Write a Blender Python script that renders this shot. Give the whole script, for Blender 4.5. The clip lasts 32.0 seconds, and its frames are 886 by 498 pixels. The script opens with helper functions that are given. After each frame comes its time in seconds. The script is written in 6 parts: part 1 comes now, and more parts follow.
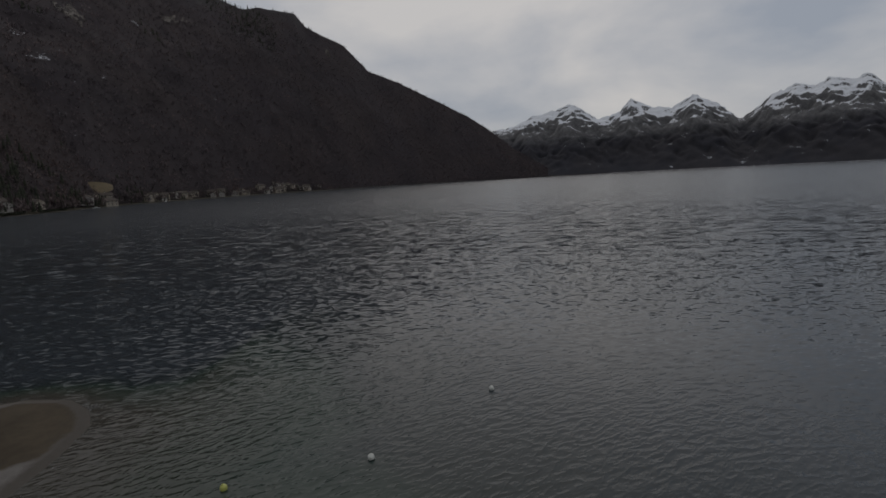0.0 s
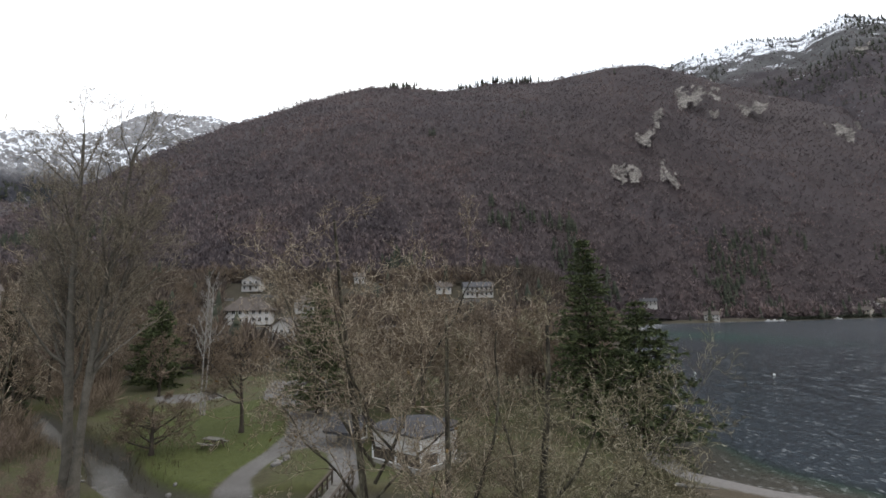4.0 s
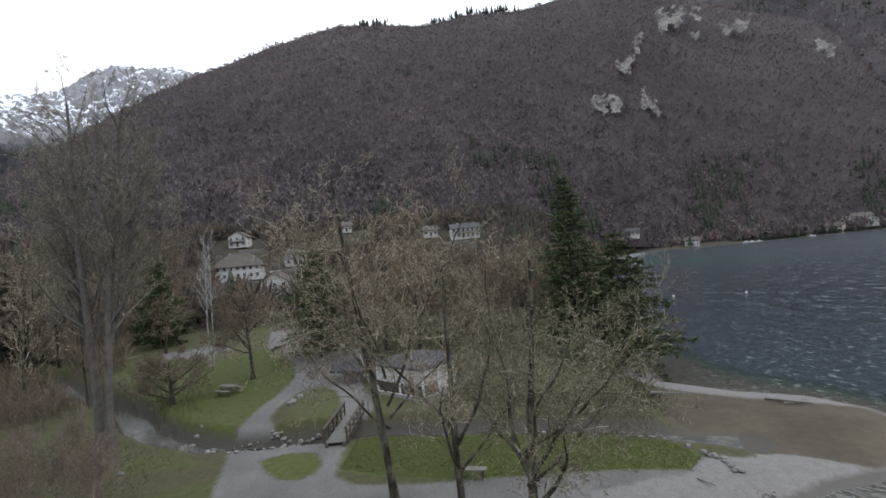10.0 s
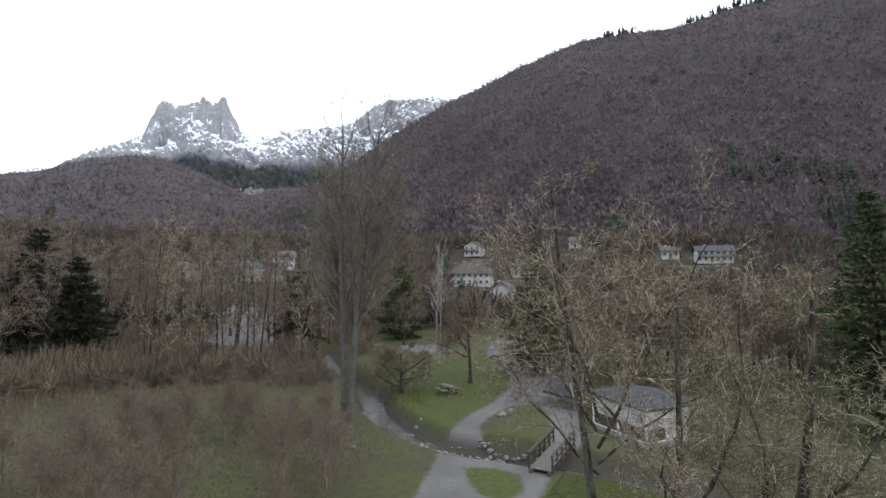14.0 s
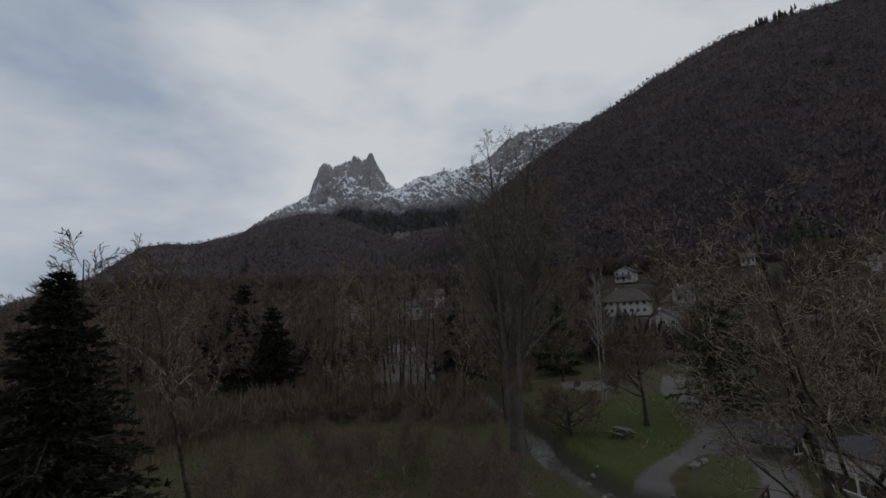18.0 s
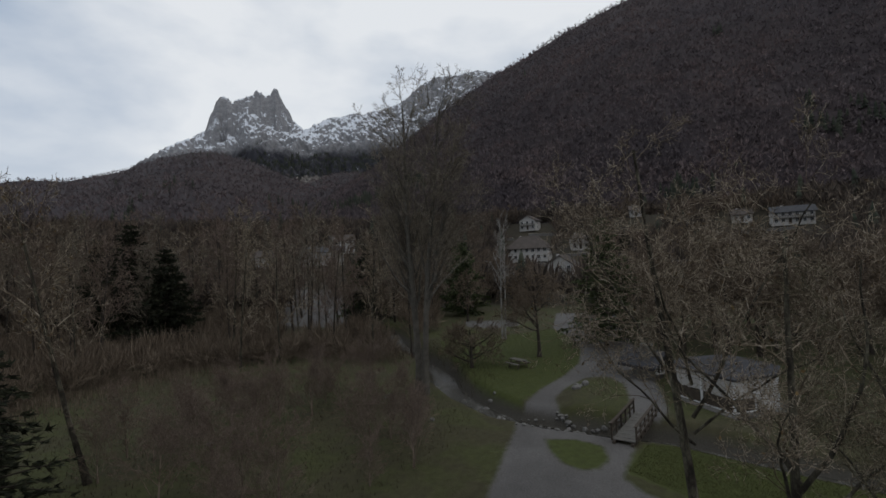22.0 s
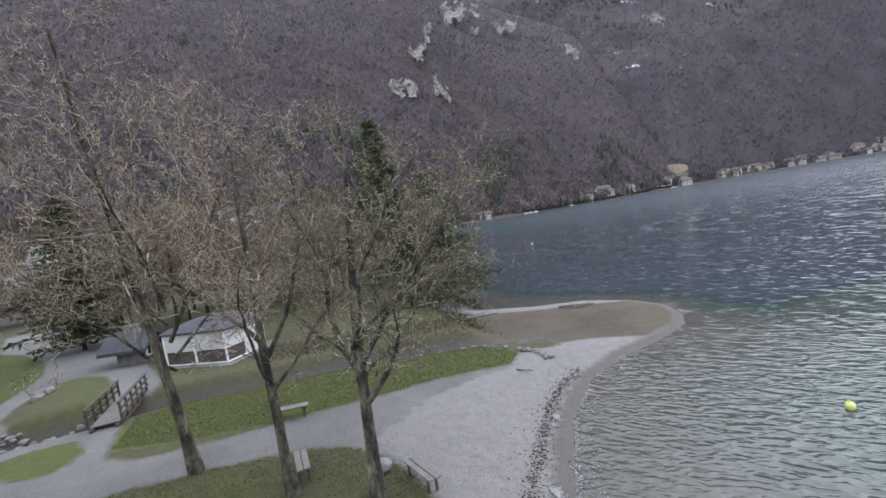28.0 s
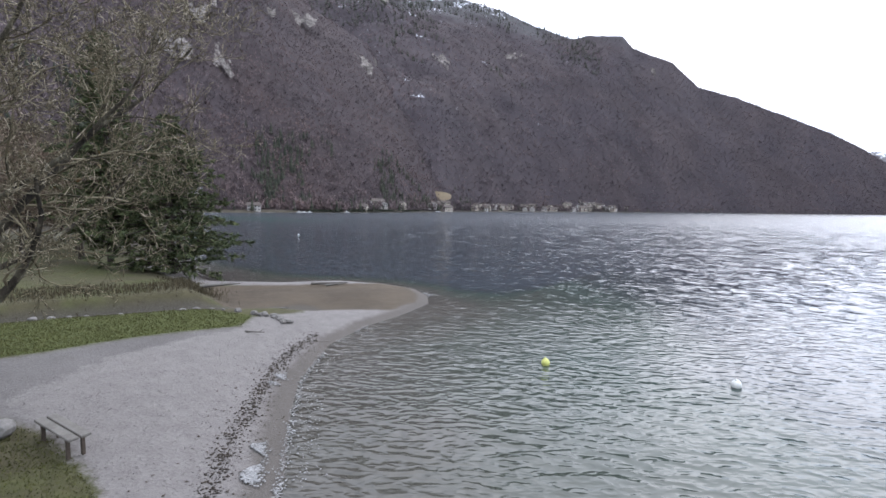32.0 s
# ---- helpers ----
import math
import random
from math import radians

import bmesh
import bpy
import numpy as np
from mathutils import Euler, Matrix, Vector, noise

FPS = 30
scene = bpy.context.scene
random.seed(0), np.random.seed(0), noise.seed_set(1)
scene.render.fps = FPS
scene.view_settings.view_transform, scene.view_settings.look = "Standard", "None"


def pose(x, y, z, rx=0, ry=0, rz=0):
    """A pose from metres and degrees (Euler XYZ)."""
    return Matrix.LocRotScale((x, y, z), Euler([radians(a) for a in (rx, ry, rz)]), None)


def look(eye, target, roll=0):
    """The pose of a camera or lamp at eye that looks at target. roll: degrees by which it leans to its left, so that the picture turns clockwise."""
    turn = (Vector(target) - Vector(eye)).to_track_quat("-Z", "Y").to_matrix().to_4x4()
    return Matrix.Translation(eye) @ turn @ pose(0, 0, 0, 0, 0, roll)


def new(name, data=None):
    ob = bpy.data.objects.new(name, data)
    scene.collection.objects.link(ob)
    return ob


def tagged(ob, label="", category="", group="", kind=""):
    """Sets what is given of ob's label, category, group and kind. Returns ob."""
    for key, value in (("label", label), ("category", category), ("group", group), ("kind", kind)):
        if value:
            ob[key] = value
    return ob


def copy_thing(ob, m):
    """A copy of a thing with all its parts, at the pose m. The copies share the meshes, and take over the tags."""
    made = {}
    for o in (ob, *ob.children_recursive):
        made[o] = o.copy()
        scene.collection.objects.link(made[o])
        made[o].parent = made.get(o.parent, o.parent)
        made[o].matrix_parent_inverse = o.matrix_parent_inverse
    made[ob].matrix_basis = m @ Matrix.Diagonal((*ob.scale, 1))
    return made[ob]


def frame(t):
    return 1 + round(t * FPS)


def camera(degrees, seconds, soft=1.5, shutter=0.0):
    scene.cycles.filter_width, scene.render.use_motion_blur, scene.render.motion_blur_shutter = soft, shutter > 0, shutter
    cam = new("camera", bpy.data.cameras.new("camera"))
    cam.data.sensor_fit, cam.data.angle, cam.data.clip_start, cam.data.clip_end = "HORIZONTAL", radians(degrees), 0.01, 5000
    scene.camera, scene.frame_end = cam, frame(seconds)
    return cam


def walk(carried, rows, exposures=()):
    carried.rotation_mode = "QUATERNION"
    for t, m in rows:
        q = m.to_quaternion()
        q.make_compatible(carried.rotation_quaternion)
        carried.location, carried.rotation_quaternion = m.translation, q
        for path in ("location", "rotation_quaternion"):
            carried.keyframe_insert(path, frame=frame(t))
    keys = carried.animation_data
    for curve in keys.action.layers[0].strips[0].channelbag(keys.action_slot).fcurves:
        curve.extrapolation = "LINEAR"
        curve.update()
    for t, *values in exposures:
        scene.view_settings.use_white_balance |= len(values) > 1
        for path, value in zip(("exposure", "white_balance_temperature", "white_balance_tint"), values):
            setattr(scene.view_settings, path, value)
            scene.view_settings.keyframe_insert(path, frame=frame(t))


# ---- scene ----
# A lake shore park below wooded mountains in winter, seen from a small drone.
cam = camera(86.2, 32.0, soft=1.6)
PATH = [
    (0, pose(0.00, 0.00, 12.69, 81.72, 2.89, 0.00)),
    (0.5, pose(-0.09, 0.41, 12.70, 83.67, 3.50, 14.69)),
    (1, pose(-0.11, 0.65, 12.50, 84.85, 3.53, 29.54)),
    (1.5, pose(-0.16, 0.75, 12.25, 85.77, 2.51, 44.01)),
    (2, pose(-0.56, 0.84, 12.10, 87.30, 3.08, 58.01)),
    (2.5, pose(-1.07, 1.08, 12.06, 86.93, 0.90, 72.51)),
    (3, pose(-1.46, 1.17, 12.03, 92.61, 3.33, 84.24)),
    (3.5, pose(-1.65, 0.93, 12.02, 96.19, 3.34, 87.13)),
    (4, pose(-1.78, 0.76, 11.97, 97.92, 1.45, 86.49)),
    (4.5, pose(-1.80, 0.55, 11.93, 98.14, 1.96, 86.76)),
    (6.5, pose(-1.44, -0.44, 11.93, 97.49, 7.52, 86.05)),
    (7, pose(-1.16, -0.47, 11.94, 96.82, 8.93, 85.72)),
    (7.5, pose(-0.79, -0.42, 12.03, 95.76, 9.54, 84.26)),
    (8, pose(-0.42, -0.28, 11.99, 86.96, 5.05, 83.55)),
    (8.5, pose(-0.12, -0.13, 11.78, 89.62, 4.54, 84.32)),
    (9, pose(-0.06, 0.05, 12.00, 92.94, 5.30, 83.90)),
    (9.5, pose(0.02, 0.17, 12.04, 90.93, 5.51, 83.68)),
    (10, pose(0.09, 0.39, 11.98, 90.94, 5.33, 85.04)),
    (10.5, pose(0.15, 0.49, 11.90, 90.47, 4.39, 86.46)),
    (11, pose(0.10, 0.62, 11.89, 90.54, 4.03, 85.31)),
    (11.5, pose(-0.03, 0.74, 11.91, 91.61, 3.59, 85.74)),
    (12, pose(-0.18, 0.81, 11.83, 92.35, 2.96, 84.65)),
    (12.5, pose(-0.40, 1.01, 11.96, 91.87, 3.18, 87.67)),
    (13, pose(-0.67, 1.02, 12.00, 91.88, 2.94, 96.64)),
    (13.5, pose(-1.07, 0.89, 12.02, 92.87, 1.02, 103.89)),
    (14, pose(-1.50, 0.66, 12.03, 94.02, 0.13, 111.97)),
    (14.5, pose(-1.65, 0.52, 12.07, 94.20, -0.41, 120.80)),
    (15, pose(-1.58, 0.47, 12.25, 95.48, -1.36, 128.38)),
    (15.5, pose(-1.50, 0.26, 12.40, 96.78, -0.97, 129.95)),
    (17.5, pose(-1.33, -0.40, 12.48, 98.26, 2.16, 129.16)),
    (18, pose(-1.24, -0.48, 12.47, 98.34, 2.77, 129.28)),
    (18.5, pose(-1.08, -0.55, 12.55, 97.75, 3.65, 129.53)),
    (19, pose(-0.89, -0.61, 12.55, 97.41, 4.32, 129.16)),
    (19.5, pose(-0.73, -0.65, 12.56, 95.90, 3.90, 128.48)),
    (20, pose(-0.70, -0.66, 12.46, 95.67, 4.85, 123.27)),
    (20.5, pose(-0.82, -0.54, 12.37, 95.11, 4.38, 119.72)),
    (21, pose(-0.84, -0.45, 12.26, 94.51, 3.31, 120.72)),
    (21.5, pose(-0.98, -0.35, 12.10, 91.42, 2.66, 119.32)),
    (22, pose(-1.10, -0.25, 11.91, 91.49, 2.69, 118.55)),
    (22.5, pose(-1.24, -0.17, 11.75, 91.18, 2.19, 118.63)),
    (23, pose(-1.40, -0.09, 11.55, 93.35, 2.26, 118.65)),
    (23.5, pose(-1.54, -0.04, 11.33, 95.01, 1.49, 118.50)),
    (24, pose(-1.59, -0.04, 11.07, 96.14, 2.30, 113.19)),
    (24.5, pose(-1.56, 0.23, 10.86, 95.59, 3.81, 103.50)),
    (25, pose(-1.64, 0.48, 10.52, 94.66, 4.33, 95.79)),
    (25.5, pose(-1.82, 0.55, 10.12, 94.32, 5.30, 87.91)),
    (26, pose(-2.06, 0.46, 9.77, 93.10, 6.43, 79.83)),
    (26.5, pose(-2.15, 0.50, 9.37, 92.61, 8.40, 69.90)),
    (28.5, pose(-2.31, 0.45, 8.11, 84.97, 8.20, 58.73)),
    (29, pose(-2.42, 0.56, 7.78, 89.27, 7.80, 45.91)),
    (29.5, pose(-2.51, 0.80, 7.44, 87.17, 7.22, 34.31)),
    (30, pose(-2.52, 1.14, 7.09, 82.64, 4.62, 32.27)),
    (30.5, pose(-2.52, 1.36, 6.85, 81.54, 3.04, 34.59)),
    (31, pose(-2.72, 1.55, 6.54, 82.51, 3.18, 35.31)),
    (31.5, pose(-2.90, 1.82, 6.28, 84.37, 2.39, 35.23)),
    (32, pose(-3.10, 2.02, 5.89, 85.08, -0.70, 35.51)),
]
EXPOSURES = [
    (0, -0.20, 6950, 13),
    (1, 0.20, 6950, 13),
    (2, 1.00, 7050, 12),
    (3, 2.00, 7000, 12),
    (4, 1.90, 6800, 11),
    (4.5, 1.85, 6600, 10),
    (6.5, 1.05, 6400, 10),
    (7, 0.95, 6350, 10),
    (8, 0.90, 6400, 10),
    (9, 1.68, 6400, 10),
    (10, 2.00, 6350, 10),
    (12, 2.66, 6250, 10),
    (13, 2.50, 6250, 10),
    (14, 2.15, 6300, 10),
    (15, 1.30, 6350, 10),
    (18, 0.05, 6450, 10),
    (19, -0.15, 6450, 10),
    (21, 0.20, 6450, 10),
    (23, 0.62, 6500, 10),
    (24.5, 0.40, 6450, 10),
    (26, 0.95, 6400, 10),
    (28.5, 2.80, 6050, 15),
    (29, 2.85, 6080, 15),
    (30, 2.55, 6120, 15),
    (32, 2.50, 6200, 16),
]
walk(cam, PATH, EXPOSURES)

# ---- world and sun ----
world = bpy.data.worlds.new("overcast_sky")
scene.world = world
world.use_nodes = True
wn, wl = world.node_tree.nodes, world.node_tree.links
wn.clear()
SUN_ELEV, SUN_AZ = 52.0, 12.0


def wnode(kind, **props):
    n = wn.new(kind)
    for k, v in props.items():
        if k == "noise_type":
            n.noise_type = v
        else:
            n.inputs[k].default_value = v
    return n


sky = wn.new("ShaderNodeTexSky")
sky.sky_type = "NISHITA"
sky.sun_disc = False
sky.sun_elevation = radians(SUN_ELEV)
sky.sun_rotation = radians(SUN_AZ)
sky.dust_density = 3.0
tc = wn.new("ShaderNodeTexCoord")
mp = wn.new("ShaderNodeMapping")
mp.inputs["Scale"].default_value = (1.2, 1.2, 2.6)
wl.new(tc.outputs["Generated"], mp.inputs["Vector"])
cl = wnode("ShaderNodeTexNoise", Scale=2.0, Detail=6.0, Roughness=0.5, Distortion=0.15)
wl.new(mp.outputs["Vector"], cl.inputs["Vector"])
cr = wn.new("ShaderNodeValToRGB")
cr.color_ramp.elements[0].position, cr.color_ramp.elements[0].color = 0.33, (0.48, 0.57, 0.70, 1)
cr.color_ramp.elements[1].position, cr.color_ramp.elements[1].color = 0.62, (0.94, 0.97, 1.0, 1)
wl.new(cl.outputs["Fac"], cr.inputs["Fac"])
mixs = wn.new("ShaderNodeMixRGB")
mixs.inputs["Fac"].default_value = 0.92
scl = wn.new("ShaderNodeMixRGB")
scl.blend_type = "MULTIPLY"
scl.inputs["Fac"].default_value = 1.0
scl.inputs["Color2"].default_value = (0.12, 0.12, 0.12, 1)
wl.new(sky.outputs["Color"], scl.inputs["Color1"])
wl.new(scl.outputs["Color"], mixs.inputs["Color1"])
wl.new(cr.outputs["Color"], mixs.inputs["Color2"])
bg = wn.new("ShaderNodeBackground")
bg.inputs["Strength"].default_value = 0.62
wl.new(mixs.outputs["Color"], bg.inputs["Color"])
wo = wn.new("ShaderNodeOutputWorld")
wl.new(bg.outputs["Background"], wo.inputs["Surface"])

sun_data = bpy.data.lights.new("sun", "SUN")
sun_data.energy, sun_data.angle, sun_data.color = 0.3, radians(80), (1.0, 0.97, 0.93)
sun = new("sun", sun_data)
sun.matrix_world = look((0, 0, 300), (-300 * math.sin(radians(SUN_AZ)) * math.cos(radians(SUN_ELEV)), -300 * math.cos(radians(SUN_AZ)) * math.cos(radians(SUN_ELEV)), 300 - 300 * math.sin(radians(SUN_ELEV))))


# ---- materials ----
BASE_DIM = 0.75


def mat(name, build, rough=0.9, metal=0.0):
    m = bpy.data.materials.new(name)
    m.use_nodes = True
    nt = m.node_tree
    b = nt.nodes["Principled BSDF"]
    b.inputs["Roughness"].default_value = rough
    b.inputs["Metallic"].default_value = metal
    b.inputs["Specular IOR Level"].default_value = 0.25
    build(nt, b)
    base = b.inputs["Base Color"]
    if base.is_linked:
        # sky contrast put into the colour: one factor darkens every linked base colour
        src = base.links[0].from_socket
        nt.links.new(mix(nt, 1.0, src, (BASE_DIM, BASE_DIM, BASE_DIM), "MULTIPLY"), base)
    return m


def noise_node(nt, scale, detail=5.0, rough=0.6, vec=None, stretch=None, turn=0.0):
    n = nt.nodes.new("ShaderNodeTexNoise")
    n.inputs["Scale"].default_value = scale
    n.inputs["Detail"].default_value = detail
    n.inputs["Roughness"].default_value = rough
    g = nt.nodes.new("ShaderNodeNewGeometry")
    src = vec or g.outputs["Position"]
    if turn:
        q = nt.nodes.new("ShaderNodeMapping")
        q.inputs["Rotation"].default_value = (0, 0, radians(turn))
        nt.links.new(src, q.inputs["Vector"])
        src = q.outputs["Vector"]
    if stretch:
        q = nt.nodes.new("ShaderNodeMapping")
        q.inputs["Scale"].default_value = stretch
        nt.links.new(src, q.inputs["Vector"])
        src = q.outputs["Vector"]
    nt.links.new(src, n.inputs["Vector"])
    return n.outputs["Fac"]


def ramp(nt, fac, *stops):
    r = nt.nodes.new("ShaderNodeValToRGB")
    el = r.color_ramp.elements
    while len(el) < len(stops):
        el.new(0.5)
    for e, (p, c) in zip(el, stops):
        e.position, e.color = p, (*c, 1) if len(c) == 3 else c
    nt.links.new(fac, r.inputs["Fac"])
    return r.outputs["Color"]


def mix(nt, fac, a, b, mode="MIX"):
    n = nt.nodes.new("ShaderNodeMixRGB")
    n.blend_type = mode
    for sock, v in (("Fac", fac), ("Color1", a), ("Color2", b)):
        if isinstance(v, (int, float)):
            n.inputs[sock].default_value = v
        elif isinstance(v, tuple):
            n.inputs[sock].default_value = (*v, 1)
        else:
            nt.links.new(v, n.inputs[sock])
    return n.outputs["Color"]


def calc(nt, op, a, b=0.0, c=0.0):
    n = nt.nodes.new("ShaderNodeMath")
    n.operation = op
    for i, v in enumerate((a, b, c)):
        if isinstance(v, (int, float)):
            n.inputs[i].default_value = v
        else:
            nt.links.new(v, n.inputs[i])
    return n.outputs[0]


def remap(nt, v, lo, hi, a=0.0, b=1.0):
    n = nt.nodes.new("ShaderNodeMapRange")
    n.interpolation_type = "SMOOTHSTEP"
    nt.links.new(v, n.inputs["Value"])
    for k, x in (("From Min", lo), ("From Max", hi), ("To Min", a), ("To Max", b)):
        n.inputs[k].default_value = x
    return n.outputs["Result"]


def bump(nt, b, height, strength=0.5, dist=0.05):
    n = nt.nodes.new("ShaderNodeBump")
    n.inputs["Strength"].default_value = strength
    n.inputs["Distance"].default_value = dist
    nt.links.new(height, n.inputs["Height"])
    nt.links.new(n.outputs["Normal"], b.inputs["Normal"])


def attr(nt, name):
    n = nt.nodes.new("ShaderNodeAttribute")
    n.attribute_name = name
    return n.outputs["Fac"]


def rnd_island(nt):
    return nt.nodes.new("ShaderNodeNewGeometry").outputs["Random Per Island"]


def rnd_object(nt):
    return nt.nodes.new("ShaderNodeObjectInfo").outputs["Random"]


def two_tone(name, c1, c2, scale=3.0, rough=0.9, bump_d=0.0, fine=None, metal=0.0, stretch=None):
    """A surface with a coarse and a fine variation between two colours."""
    def build(nt, b):
        big = noise_node(nt, scale, 4, stretch=stretch)
        small = noise_node(nt, fine or scale * 9, 3, stretch=stretch)
        f = calc(nt, "ADD", calc(nt, "MULTIPLY", big, 0.6), calc(nt, "MULTIPLY", small, 0.4))
        nt.links.new(ramp(nt, f, (0.3, c1), (0.7, c2)), b.inputs["Base Color"])
        if bump_d:
            bump(nt, b, small, 0.6, bump_d)
    return mat(name, build, rough, metal)


def by_random(name, stops, source=rnd_island, rough=0.95, grain=0.0, patches=None):
    def build(nt, b):
        c = ramp(nt, source(nt), *stops)
        if patches:
            c = mix(nt, 0.6, c, ramp(nt, noise_node(nt, patches, 5, 0.6), (0.36, (0.29, 0.30, 0.32)), (0.5, (0.49, 0.475, 0.465)), (0.64, (0.66, 0.575, 0.515))), "OVERLAY")
            c = mix(nt, 0.6, c, ramp(nt, noise_node(nt, patches * 5, 4, 0.6), (0.36, (0.30, 0.31, 0.31)), (0.5, (0.5, 0.49, 0.48)), (0.66, (0.68, 0.64, 0.59))), "OVERLAY")
        if grain:
            g = noise_node(nt, grain, 3)
            c = mix(nt, 0.35, c, ramp(nt, g, (0.3, (0.02, 0.02, 0.02)), (0.7, (0.4, 0.38, 0.36))), "OVERLAY")
        nt.links.new(c, b.inputs["Base Color"])
    return mat(name, build, rough)


def build_ground(nt, b):
    n1, n2, n3 = noise_node(nt, 0.25, 5), noise_node(nt, 2.2, 5, 0.65), noise_node(nt, 14, 4, 0.7)
    wob = calc(nt, "MULTIPLY", calc(nt, "SUBTRACT", n2, 0.5), 1.1)
    wob = calc(nt, "ADD", wob, calc(nt, "MULTIPLY", calc(nt, "SUBTRACT", n3, 0.5), 0.5))
    grass = ramp(nt, n2, (0.3, (0.044, 0.056, 0.012)), (0.55, (0.066, 0.084, 0.018)), (0.75, (0.090, 0.098, 0.028)))
    grass = mix(nt, calc(nt, "MULTIPLY", n3, 0.35), grass, (0.05, 0.045, 0.02))
    litter = ramp(nt, calc(nt, "ADD", calc(nt, "MULTIPLY", n2, 0.6), calc(nt, "MULTIPLY", n3, 0.4)), (0.3, (0.034, 0.026, 0.017)), (0.6, (0.072, 0.056, 0.037)), (0.8, (0.115, 0.092, 0.062)))
    mead = mix(nt, remap(nt, n1, 0.4, 0.62), mix(nt, 0.3, litter, grass), mix(nt, 0.7, litter, grass))
    gravel = ramp(nt, calc(nt, "ADD", calc(nt, "MULTIPLY", n1, 0.45), calc(nt, "MULTIPLY", n3, 0.55)), (0.3, (0.070, 0.066, 0.062)), (0.5, (0.125, 0.118, 0.112)), (0.72, (0.205, 0.195, 0.186)))
    gravel = mix(nt, remap(nt, n2, 0.58, 0.74, 0.0, 0.45), gravel, (0.085, 0.075, 0.062))
    beach = ramp(nt, calc(nt, "ADD", calc(nt, "MULTIPLY", n2, 0.4), calc(nt, "MULTIPLY", n3, 0.6)), (0.3, (0.125, 0.116, 0.110)), (0.55, (0.185, 0.173, 0.164)), (0.75, (0.25, 0.235, 0.223)))
    wet = ramp(nt, calc(nt, "ADD", calc(nt, "MULTIPLY", n1, 0.6), calc(nt, "MULTIPLY", n2, 0.4)), (0.35, (0.050, 0.039, 0.026)), (0.65, (0.098, 0.078, 0.054)))
    far = ramp(nt, noise_node(nt, 0.03, 6, 0.65), (0.3, (0.028, 0.023, 0.015)), (0.5, (0.046, 0.039, 0.024)), (0.7, (0.066, 0.056, 0.036)))
    c = mix(nt, remap(nt, attr(nt, "park"), -6, 6), far, mead)
    for name, col, w in (("lawn", grass, 0.5), ("gravel", gravel, 0.3), ("shore", beach, 0.5), ("spit", wet, 0.6)):
        v = calc(nt, "ADD", attr(nt, name), calc(nt, "MULTIPLY", wob, w * 1.6))
        c = mix(nt, remap(nt, v, -0.22, 0.22), c, col)
    # stones and mud at the water line and in the brook bed
    z = nt.nodes.new("ShaderNodeSeparateXYZ")
    nt.links.new(nt.nodes.new("ShaderNodeNewGeometry").outputs["Position"], z.inputs[0])
    lowz = calc(nt, "ADD", z.outputs["Z"], calc(nt, "MULTIPLY", wob, 0.12))
    bed = ramp(nt, n3, (0.3, (0.045, 0.040, 0.031)), (0.6, (0.085, 0.078, 0.065)), (0.75, (0.15, 0.14, 0.125)))
    c = mix(nt, remap(nt, attr(nt, "brook"), -0.3, 0.3), c, bed)
    c = mix(nt, remap(nt, lowz, 0.10, 0.24, 0.75, 0.0), c, (0.075, 0.066, 0.055))
    nt.links.new(c, b.inputs["Base Color"])
    bump(nt, b, n3, 0.7, 0.05)


M_ground = mat("ground_cover", build_ground, 0.95)


